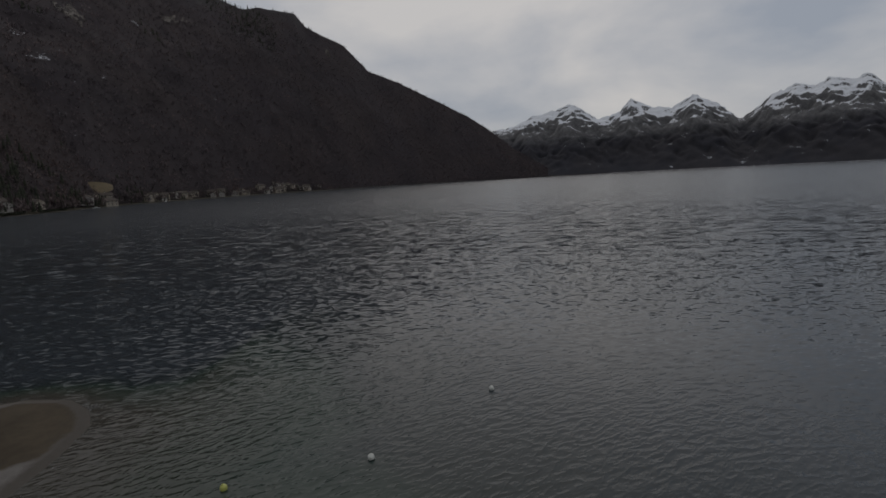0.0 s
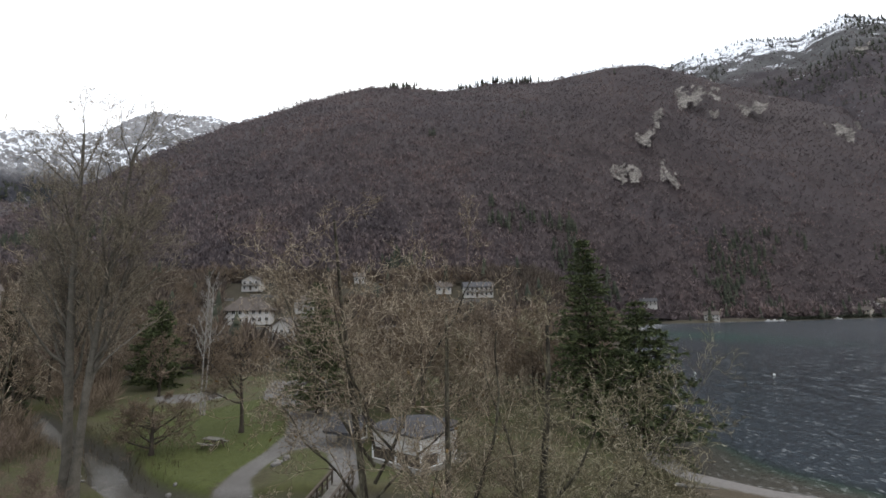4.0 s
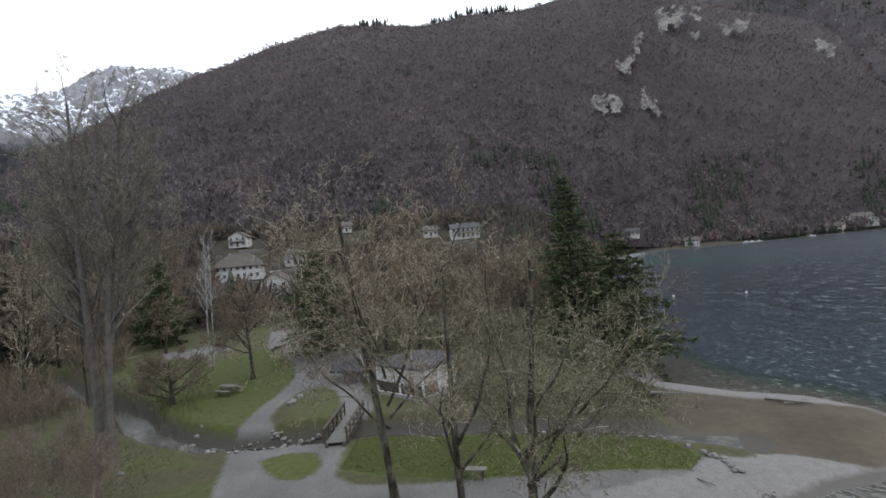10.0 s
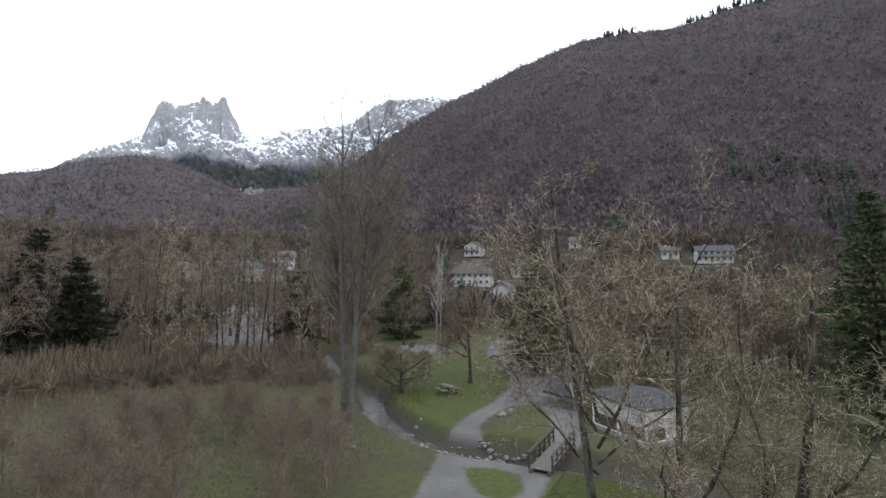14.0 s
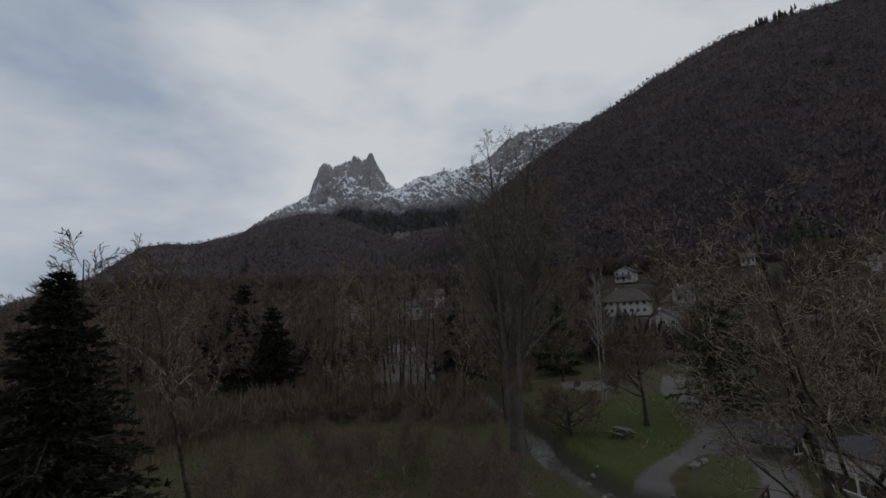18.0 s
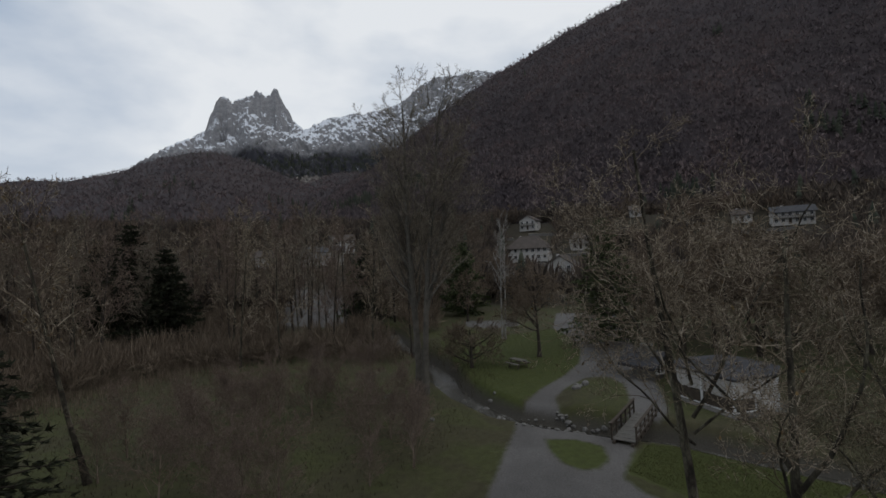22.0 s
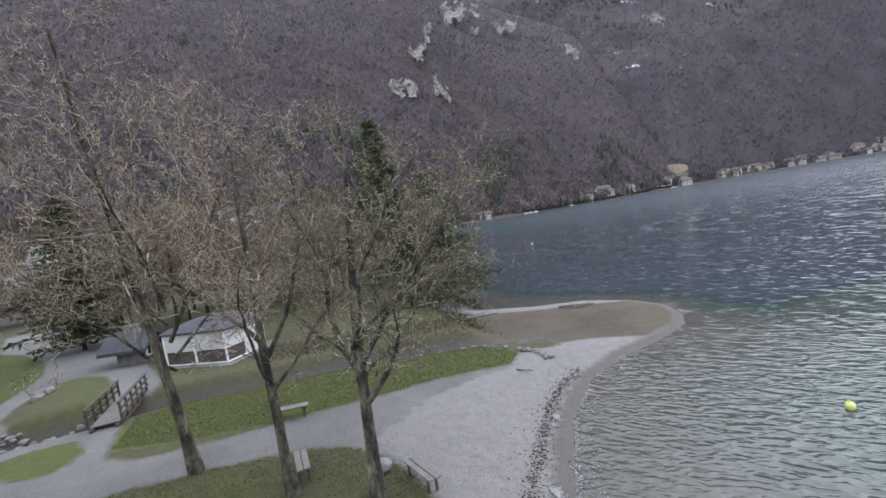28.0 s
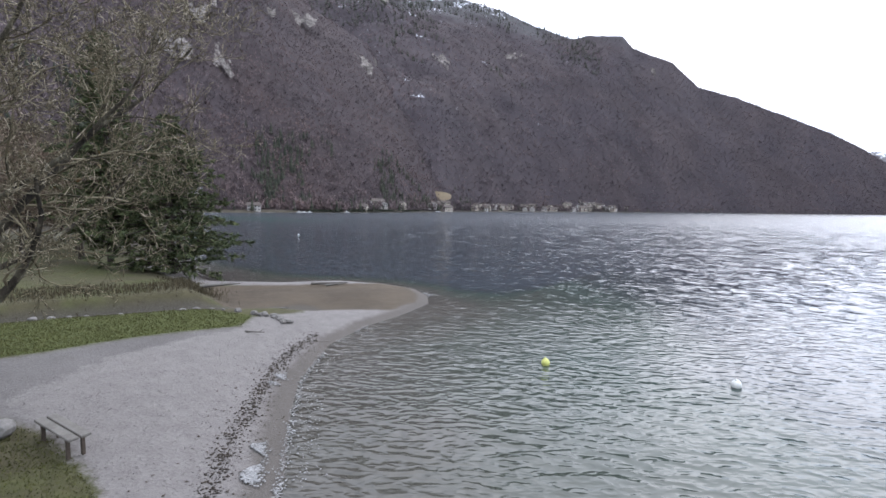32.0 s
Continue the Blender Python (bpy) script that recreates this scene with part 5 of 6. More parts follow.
conifer("spruce", 210, polar_at(-154.0, 82), 15.0, 4.6, "dark spruce in the belt behind the meadow", M_needles_dark, 24, 8, 0.5, 0.04, tuft=0.45)
conifer("spruce", 207, polar_at(-151.2, 75), 17.0, 5.0, "dark spruce in the belt behind the meadow", M_needles_dark, 26, 8, 0.5, 0.04, tuft=0.45)
conifer("spruce", 208, polar_at(-127.5, 74), 13.0, 3.2, "dark spruce beside the pale car park", M_needles_dark, 24, 7, 0.4, 0.05, tuft=0.45)
conifer("spruce", 212, polar_at(-115.9, 84), 13.0, 3.8, "dark spruce beyond the brook", M_needles, 20, 7, 0.5, 0.05, tuft=0.5, ragged=0.65)
conifer("spruce", 213, polar_at(-128.4, 78), 11.0, 3.2, "dark spruce beyond the brook", M_needles, 18, 7, 0.5, 0.05, tuft=0.5, ragged=0.65)
conifer("fir", 211, polar_at(-97.5, 150), 14.0, 3.8, "dark fir near the houses", M_needles_dark, 20, 7, 0.4, 0.05, tuft=0.5)


# ---- houses ----
def window_part(parent, m, w, h, shutters=None):
    """A window let into a wall: frame with a pane behind it and a sill."""
    win = part("window", box_mesh("window", (w, 0.16, h), M_dark, Matrix.Translation((0, -0.02, 0))), parent)
    win.matrix_local = m
    bm = bmesh.new()
    for sx in (-1, 1):
        add_box(bm, (0.09, 0.14, h + 0.14), Matrix.Translation((sx * (w / 2 + 0.045), 0.035, 0)))
    for sz in (-1, 1):
        add_box(bm, (w, 0.14, 0.09), Matrix.Translation((0, 0.035, sz * (h / 2 + 0.035))))
    add_box(bm, (0.06, 0.10, h), Matrix.Translation((0, 0.03, 0)))
    part("window_frame", bm_mesh("window_frame", bm, M_paint_white), win)
    part("window_sill", box_mesh("window_sill", (w + 0.3, 0.24, 0.07), M_rock, Matrix.Translation((0, 0.09, -h / 2 - 0.12))), win)
    if shutters:
        for sx in (-1, 1):
            part("shutter", box_mesh("shutter", (w * 0.5, 0.06, h), shutters, Matrix.Translation((sx * (w * 0.75 + 0.12), 0.06, 0)), 0.01), win)
    return win


def house(name, x, y, yaw, w, d, h, roof_h, floors, cols, label, wall=None, roof=None, hip=False, balcony=0, group="", shutters=None, sink=0.6, gable_front=False, z=None):
    """A house whose front (local +y) has rows of windows; roof gabled or hipped, with eaves and a chimney."""
    wall, roof = wall or M_plaster, roof or M_roof_brown
    base = (gz(x, y) if z is None else z)
    ob = empty(name, pose(x, y, base, 0, 0, yaw), label, "house", group)
    bm = bmesh.new()
    rw, rd = (d, w) if gable_front else (w, d)
    corners = [(-w / 2, -d / 2), (w / 2, -d / 2), (w / 2, d / 2), (-w / 2, d / 2)]
    lo = [bm.verts.new((a, b, -sink)) for a, b in corners]
    hi = [bm.verts.new((a, b, h)) for a, b in corners]
    for i in range(4):
        bm.faces.new((lo[i], lo[(i + 1) % 4], hi[(i + 1) % 4], hi[i]))
    if not hip:
        if gable_front:
            g0, g1 = bm.verts.new((0, -d / 2, h + roof_h)), bm.verts.new((0, d / 2, h + roof_h))
            bm.faces.new((hi[0], hi[1], g0))
            bm.faces.new((hi[2], hi[3], g1))
        else:
            g0, g1 = bm.verts.new((-w / 2, 0, h + roof_h)), bm.verts.new((w / 2, 0, h + roof_h))
            bm.faces.new((hi[3], hi[0], g0))
            bm.faces.new((hi[1], hi[2], g1))
    part("wall", bm_mesh("wall", bm, wall), ob)
    # roof: two or four thick slopes with eaves
    e = 0.8
    bm = bmesh.new()
    rot = Matrix.Rotation(radians(90), 4, "Z") if gable_front else Matrix()
    lw, ld = rw / 2 + e, rd / 2 + e
    drop = roof_h * e / (rd / 2)
    ridge = lw if not hip else max(lw - ld * 0.9, 0.3)
    th = 0.22
    for dz in (0, th):
        pts = [(-lw, -ld, h - drop + dz), (lw, -ld, h - drop + dz), (lw, ld, h - drop + dz), (-lw, ld, h - drop + dz), (-ridge, 0, h + roof_h + dz), (ridge, 0, h + roof_h + dz)]
        v = [bm.verts.new(rot @ Vector(p)) for p in pts]
        fs = [(0, 1, 5, 4), (2, 3, 4, 5)] + ([(1, 2, 5), (3, 0, 4)] if hip else [])
        for f in fs:
            bm.faces.new([v[i] for i in f])
    bm.verts.ensure_lookup_table()
    for i, j in ((0, 1), (2, 3)) + (((1, 2), (3, 0)) if hip else ((1, 5), (5, 2), (3, 4), (4, 0))):
        bm.faces.new((bm.verts[i], bm.verts[j], bm.verts[j + 6], bm.verts[i + 6]))
    rf = part("roof", bm_mesh("roof", bm, roof), ob)
    ch = part("chimney", box_mesh("chimney", (0.8, 0.8, 1.6), wall, Matrix.Translation((rw * 0.22, -0.5, h + roof_h * 0.9)), 0.04), rf)
    fh = h / floors
    for f in range(floors):
        for c in range(cols):
            xx = (c + 0.5) / cols * w - w / 2
            if f == 0 and c == cols // 2:
                door = part("door", box_mesh("door", (1.0, 0.14, 2.05), M_timber, Matrix.Translation((0, 0, 0)), 0.02), ob)
                door.matrix_local = pose(xx, d / 2 + 0.02, 1.03)
                continue
            window_part(ob, pose(xx, d / 2 + 0.02, f * fh + fh * 0.56), min(1.05, w / cols * 0.5), min(1.35, fh * 0.5), shutters)
        for sx in (-1, 1):
            window_part(ob, pose(sx * (w / 2 + 0.02), 0.15 * d, f * fh + fh * 0.56, 0, 0, -sx * 90), 0.9, min(1.3, fh * 0.5), shutters)
    for k in range(balcony):
        zb2 = h / floors * (k + 1) - 0.2
        bal = part("balcony", box_mesh("balcony", (w * 0.96, 1.2, 0.14), M_timber, Matrix.Translation((0, d / 2 + 0.6, zb2))), ob)
        bm = bmesh.new()
        add_box(bm, (w * 0.96, 0.06, 0.10), Matrix.Translation((0, d / 2 + 1.16, zb2 + 1.0)))
        for i in range(int(w / 0.5)):
            add_box(bm, (0.16, 0.03, 0.9), Matrix.Translation((-w * 0.47 + i * 0.5, d / 2 + 1.16, zb2 + 0.52)))
        part("railing", bm_mesh("railing", bm, M_timber), bal)
    return ob


def facing(az, turn=0.0):
    """The turn that points a front at the viewer from a bearing."""
    return 180 - az + turn


def house_at(az, d, *rest, turn=0.0, **more):
    x, y = polar(az, d)
    return house(rest[0], x, y, facing(az, turn), *rest[1:], **more)


house_at(-108.1, 194, "farmhouse", 16.0, 10.0, 5.2, 4.3, 2, 7, "long white two-storey farmhouse with a brown hipped roof", hip=True, turn=-12)
house_at(-104.3, 158, "house", 8.0, 8.0, 4.2, 2.8, 2, 3, "white house with a front gable and brown roof", gable_front=True, balcony=1, turn=-15)
house_at(-102.4, 211, "house", 7.2, 7.0, 4.8, 1.8, 2, 3, "small white house with a dark hipped roof", hip=True, balcony=1, turn=8)
house_at(-107.9, 250, "chalet", 8.4, 8.0, 4.8, 2.3, 2, 3, "white chalet with a wide brown gable on the slope", gable_front=True, balcony=1, turn=-20)
house_at(-82.1, 232, "guest_house", 13.5, 8.0, 4.8, 2.2, 2, 6, "long white guest house with balconies and a pale roof", roof=M_roof_grey, balcony=1, turn=10)
house_at(-86.2, 240, "house", 7.0, 6.5, 3.4, 2.0, 1, 3, "low white house with a brown roof on the slope", turn=5)
house_at(-96.2, 262, "house", 5.5, 6.0, 3.4, 2.0, 1, 3, "low white house with a brown roof on the slope", turn=5)
house_at(-63.2, 446, "chalet", 13.0, 7.0, 4.2, 2.2, 2, 4, "lakeside chalet with a terrace and wide roof", roof=M_roof_grey, balcony=1, turn=10, z=15.0, sink=3)
house_at(-57.2, 462, "house", 11.0, 8.0, 5.0, 2.4, 2, 4, "white house on the far shore", turn=0, z=1.6, sink=2)
house_at(-132.8, 205, "house", 18.0, 9.0, 5.0, 2.2, 1, 4, "white building beyond the bare trees", roof=M_roof_grey, turn=0)
house_at(-130.4, 225, "house", 10.0, 9.0, 5.5, 2.6, 2, 3, "white house beyond the bare trees", turn=10)
house_at(-117.5, 176, "house", 9.0, 7.0, 4.0, 2.2, 1, 3, "white house beyond the bare trees", turn=10)
house_at(-93.2, 128, "house", 8.0, 7.0, 4.2, 2.4, 2, 3, "cream house half hidden by bare trees", wall=M_plaster_warm, turn=10)
house_at(-88.8, 140, "house", 9.0, 7.0, 4.0, 2.4, 1, 3, "cream house half hidden by bare trees", wall=M_plaster_warm, turn=-10)
house_at(-139.5, 205, "house", 9.0, 7.0, 4.0, 2.4, 1, 3, "white house beyond the bare trees", turn=10)


def garden_wall(az, d, ln, h, turn):
    """A low retaining wall with coping that follows the slope."""
    x, y = polar(az, d)
    ob = empty("garden_wall", pose(x, y, gz(x, y), 0, 0, facing(az, turn)), "low pale retaining wall in the gardens below the houses", "wall", "garden walls")
    n = max(2, int(ln / 4))
    bm, bm2 = bmesh.new(), bmesh.new()
    c, t = math.cos(radians(facing(az, turn))), math.sin(radians(facing(az, turn)))
    for i in range(n):
        u = (i + 0.5) / n * ln - ln / 2
        z = gz(x + u * c, y + u * t) - gz(x, y)
        add_box(bm, (ln / n + 0.02, 0.35, h + 0.8), Matrix.Translation((u, 0, z + h / 2 - 0.4)))
        add_box(bm2, (ln / n + 0.02, 0.5, 0.12), Matrix.Translation((u, 0, z + h + 0.06)), 0.02)
    part("wall", bm_mesh("wall", bm, M_rock), ob)
    part("coping", bm_mesh("coping", bm2, M_plaster_warm), ob)


for az, d, ln, h, turn in ((-106.5, 182, 16, 1.0, -10), (-103.2, 198, 14, 1.1, 6), (-105.8, 238, 20, 1.2, -8), (-101.0, 205, 12, 0.9, 12), (-110.5, 205, 14, 1.0, -20), (-101.6, 150, 10, 0.9, -15), (-98.5, 222, 16, 1.0, 5), (-84.0, 222, 18, 1.2, 6), (-112.5, 235, 22, 1.1, -14)):
    garden_wall(az, d, ln, h, turn)

# the village on the far shore: a few kinds of house, each set down many times
proto = [house("village_house", -900, 900 + 30 * k, 0, 9 + 2.0 * k, 8, 4.6 + 0.8 * (k % 2), 2.4, 2, 3 + k % 2, ("white village house with a brown roof on the lake shore", "cream village house with a brown roof on the lake shore", "broad cream village house with a brown roof near the lake")[k], wall=(M_plaster, M_plaster_warm, M_plaster_warm)[k], roof=M_roof_brown, gable_front=k == 0, group="village on the shore", sink=3) for k in range(3)]
rv = random.Random(12)
village = []
for az, n in ((-44.5, 2), (-43, 2), (-40, 1), (-36, 3), (-34.5, 2), (-31, 4), (-28.5, 4), (-25, 4), (-22.7, 5), (-20, 7), (-18, 8), (-16.3, 8), (-14.3, 6)):
    for _ in range(n):
        a = az + rv.uniform(-1.0, 1.0)
        shore = float(np.interp(a, (-57, -50, -42, -36, -32, -20, -8), (455, 488, 578, 744, 905, 1302, 1900)))
        back = rv.uniform(12, 60) + (70 * rv.random() if -21 < az < -13 else 0)
        village.append((a, shore + back, 1.2 + 0.2 * max(back - 14, 0), rv.uniform(-70, 70)))
for i, (a, d, z, turn) in enumerate(village):
    x, y = polar(a, d)
    s = rv.uniform(0.9, 1.25) * (1.15 if a > -25 else 1.0)
    m = pose(x, y, z, 0, 0, facing(a, turn)) @ Matrix.Diagonal((s, s, s, 1))
    if i < 3:
        proto[i].matrix_world = m
    else:
        copy_thing(proto[i % 3], m)

# bare trees and firs between the village houses
ta = rng.uniform(-62, -6, 1500)
tb = np.where(rng.random(1500) < 0.15, 5 + 20 * rng.random(1500), 34 + 66 * rng.random(1500))
td = np.interp(ta, (-57.5, -54, -50, -42, -36, -32, -20, -8), (450, 470, 485, 575, 740, 900, 1300, 1900)) + tb
tp = np.column_stack([td * np.sin(np.radians(ta)), td * np.cos(np.radians(ta)), 1.0 + 0.12 * np.maximum(tb - 14, 0)])
bare_wood("shore_trees", tp, 6, 12, rng, "bare trees between the village houses", 16, wide=1.1)
fir_wood("shore_firs", tp[:300] + (3, 0, 0), 7, 14, rng, "dark firs along the far shore")


def clearing(az, el, w, h, surf, label):
    """A bare grassy bank between the trees at the foot of the mountain."""
    A = np.degrees(np.arctan2(surf[..., 0], surf[..., 1]))
    E = np.degrees(np.arctan2(surf[..., 2] - 8, np.hypot(surf[..., 0], surf[..., 1])))
    p = surf.reshape(-1, 3)[np.argmin((A - az) ** 2 + (E - el) ** 2)]
    r = np.hypot(p[0], p[1])
    out = np.array([-p[0] / r, -p[1] / r, 0])
    side = np.array([-out[1], out[0], 0])
    u, v = np.meshgrid(np.linspace(-1, 1, 24), np.linspace(-1, 1, 16), indexing="ij")
    dome = np.sqrt(np.clip(1 - u * u * 0.9, 0, 1))
    P = p + side * (u * w)[..., None] + np.array([0, 0, 1]) * ((v * dome) * h)[..., None] + out * (3.0 - v * h * 1.0 + 0.8 * wobble(np.stack([u * w, v * h, 0 * u], -1), 5, az))[..., None]
    tagged(new("clearing", mesh_np("clearing", P.reshape(-1, 3), grid_faces(24, 16), M_dry_grass, True)), label, "clearing", kind="structure")


clearing(-36.4, 1.2, 24, 9, hill_p, "bare tan grassy bank above the lake houses")

for a0, a1, hh in ((-51.5, -47.5, 2.0), (-47.0, -41.5, 2.6), (-40.5, -38.5, 2.0)):
    q = rng.random(1400)
    sh = np.interp(a0 + (a1 - a0) * q, (-57.5, -54, -50, -42, -36, -32, -20, -8), (450, 470, 485, 575, 740, 900, 1300, 1900)) + 4 + 5 * rng.random(1400)
    aa = np.radians(a0 + (a1 - a0) * q)
    lp = np.column_stack([sh * np.sin(aa), sh * np.cos(aa), 1.0 + hh * rng.random(1400)])
    tagged(new("shore_hedge", leaf_mesh(rng, lp, 0.5, 1.0, M_needles_far)), "dark evergreen hedge along the far shore", "hedge", "hedges on the shore")

# pale quay walls along the far shore
for k, (a0, a1, hgt) in enumerate(((-57.2, -55.2, 0.7), (-54.6, -52.6, 0.6), (-43.6, -41.0, 0.9), (-37.5, -35.0, 0.9), (-30, -27, 1.0), (-20, -16, 1.2))):
    sh = [(a, float(np.interp(a, (-57.5, -54, -50, -42, -36, -32, -20, -8), (450, 470, 485, 575, 740, 900, 1300, 1900))) - 1.5) for a in np.linspace(a0, a1, 9)]
    bm = bmesh.new()
    for (a, d), (b, e) in zip(sh, sh[1:]):
        p, q = Vector((*polar(a, d), 0)), Vector((*polar(b, e), 0))
        ln = (q - p).length
        add_box(bm, (ln + 0.4, 1.6, hgt * 0.5 + 0.8), Matrix.Translation((p + q) / 2 + Vector((0, 0, hgt * 0.25 - 0.4))) @ Matrix.Rotation(math.atan2(q.y - p.y, q.x - p.x), 4, "Z"))
    tagged(new("quay_wall", bm_mesh("quay_wall", bm, M_limestone)), "pale stone quay along the far shore", "wall", "quays", "structure")


def boat(x, y, yaw, ln, label):
    ob = empty("moored_boat", pose(x, y, 0, 0, 0, yaw), label, "boat", "boats on the far shore")
    bm = bmesh.new()
    rings = []
    for f, wd, keel in ((0, 0.30, -0.1), (0.3, 0.36, -0.25), (0.7, 0.28, -0.2), (0.95, 0.06, 0.15)):
        xx = (f - 0.5) * ln
        rings.append([bm.verts.new((xx, -wd * ln * 0.5, 0.8)), bm.verts.new((xx, -wd * ln * 0.35, 0.1)), bm.verts.new((xx, 0, keel)), bm.verts.new((xx, wd * ln * 0.35, 0.1)), bm.verts.new((xx, wd * ln * 0.5, 0.8))])
    for a, b in zip(rings, rings[1:]):
        for i in range(4):
            bm.faces.new((a[i], a[i + 1], b[i + 1], b[i]))
    bm.faces.new(rings[0])
    part("hull", bm_mesh("hull", bm, M_paint_white), ob)
    part("deck", box_mesh("deck", (ln * 0.75, ln * 0.22, 0.06), M_timber, Matrix.Translation((-0.05 * ln, 0, 0.72))), ob)
    part("cabin", box_mesh("cabin", (ln * 0.3, ln * 0.2, 0.9), M_paint_white, Matrix.Translation((-0.1 * ln, 0, 1.15)), 0.1), ob)


for a, d, ln in ((-52.3, 470, 6), (-51.8, 472, 5), (-51.2, 474, 6.5), (-47, 520, 6), (-36.2, 725, 9), (-30.3, 940, 9)):
    boat(*polar(a, d), 20 + 7 * d, ln, "small white boat moored at the far shore")


# ---- pavilion, shed, bridge, seats ----
def pavilion():
    foot = [(-35.6, 1.1), (-36.8, 2.35), (-38.0, 3.6), (-40.4, 3.9), (-42.0, 2.2), (-42.2, -0.2), (-41.0, -2.0), (-39.2, -2.45), (-37.4, -0.68)]
    cx, cy = sum(p[0] for p in foot) / len(foot), sum(p[1] for p in foot) / len(foot)
    z = gz(-36.2, 0.8)
    ob = empty("pavilion", pose(cx, cy, z), "small white pavilion with dark openings and a grey roof", "pavilion")
    pts = [Vector((x - cx, y - cy, 0)) for x, y in foot]
    bm = bmesh.new()
    low, up = [bm.verts.new(p * 1.28 + Vector((0, 0, -0.6))) for p in pts], [bm.verts.new(p * 1.28 + Vector((0, 0, 0.06))) for p in pts]
    bm.faces.new(up)
    for i in range(len(pts)):
        j = (i + 1) % len(pts)
        bm.faces.new((low[i], low[j], up[j], up[i]))
    part("terrace", bm_mesh("terrace", bm, M_timber_grey), ob, "paved terrace round the pavilion")
    h, sill = 2.15, 0.95
    for i, p in enumerate(pts):
        q = pts[(i + 1) % len(pts)]
        d = q - p
        ln, yaw = d.length, math.degrees(math.atan2(d.y, d.x))
        m = Matrix.Translation((p + q) / 2) @ Matrix.Rotation(radians(yaw), 4, "Z")
        part("post", box_mesh("post", (0.14, 0.14, h), M_paint_white, Matrix.Translation(p + Vector((0, 0, h / 2))), 0.015), ob)
        panel = part("wall_panel", box_mesh("wall_panel", (ln - 0.14, 0.08, h - sill), M_plaster, Matrix.Translation((0, 0, sill + (h - sill) / 2))), ob)
        panel.matrix_local = m
        if i == 1:
            solid = part("wall_panel", box_mesh("wall_panel", (ln - 0.14, 0.08, sill), M_plaster, Matrix.Translation((0, 0, sill / 2))), ob)
            solid.matrix_local = m
        else:
            bm = bmesh.new()
            add_box(bm, (ln - 0.3, 0.05, sill - 0.16), Matrix.Translation((0, -0.0, sill / 2 + 0.02)), 0.02)
            shut = part("dark_opening", bm_mesh("dark_opening", bm, M_timber), ob, "dark timber shutter below a white panel")
            shut.matrix_local = m
            rail = part("bottom_rail", box_mesh("bottom_rail", (ln - 0.14, 0.1, 0.09), M_paint_white, Matrix.Translation((0, 0, 0.1))), ob)
            rail.matrix_local = m
    bm = bmesh.new()
    rim = [bm.verts.new(p * 1.07 + Vector((0, 0, h - 0.05))) for p in pts]
    rim2 = [bm.verts.new(p * 1.07 + Vector((0, 0, h + 0.08))) for p in pts]
    mid = [bm.verts.new(p * 0.45 + Vector((0, 0, h + 0.62))) for p in pts]
    tip = bm.verts.new((0, 0, h + 0.8))
    for i in range(len(pts)):
        j = (i + 1) % len(pts)
        bm.faces.new((rim[i], rim[j], rim2[j], rim2[i]))
        bm.faces.new((rim2[i], rim2[j], mid[j], mid[i]))
        bm.faces.new((mid[i], mid[j], tip))
    part("roof", bm_mesh("roof", bm, M_roof_grey), ob, "grey sheet roof with fallen twigs")
    return ob


pavilion()
house("shed", -43.2, -4.6, 60, 2.0, 1.2, 1.6, 0.5, 1, 2, "low grey shed with a sheet roof beside the drive", wall=M_timber_grey, roof=M_roof_grey)


def footbridge():
    a, b = Vector((-33.9, -3.9, 0)), Vector((-28.7, -4.5, 0))
    d = b - a
    ln, yaw = d.length, math.atan2(d.y, d.x)
    z = max(gz(-34.2, -3.9), gz(-28.3, -4.5)) + 0.05
    ob = empty("footbridge", Matrix.Translation((a + b) / 2 + Vector((0, 0, z))) @ Matrix.Rotation(yaw, 4, "Z"), "narrow wooden footbridge with railings over the brook", "bridge")
    for i in range(26):
        pl = part("plank", box_mesh("plank", (ln / 26 - 0.02, 1.2, 0.06), M_timber_grey, Matrix(), 0.008) if i == 0 else bpy.data.meshes["plank"], ob)
        pl.matrix_local = pose(-ln / 2 + (i + 0.5) * ln / 26, 0, 0.03 + 0.004 * (i % 3))
    for sy in (-1, 1):
        part("beam", box_mesh("beam", (ln + 0.4, 0.16, 0.3), M_timber, Matrix.Translation((0, sy * 0.5, -0.17)), 0.01), ob)
        for i in range(6):
            part("post", box_mesh("post", (0.10, 0.10, 0.95), M_timber, Matrix.Translation((-ln / 2 + 0.1 + i * (ln - 0.2) / 5, sy * 0.66, 0.4)), 0.012), ob)
        part("handrail", box_mesh("handrail", (ln + 0.1, 0.16, 0.07), M_timber, Matrix.Translation((0, sy * 0.66, 0.88)), 0.012), ob)
        for zz in (0.3, 0.6):
            part("rail_board", box_mesh("rail_board", (ln, 0.04, 0.12), M_timber, Matrix.Translation((0, sy * 0.75, zz)), 0.006), ob)


footbridge()


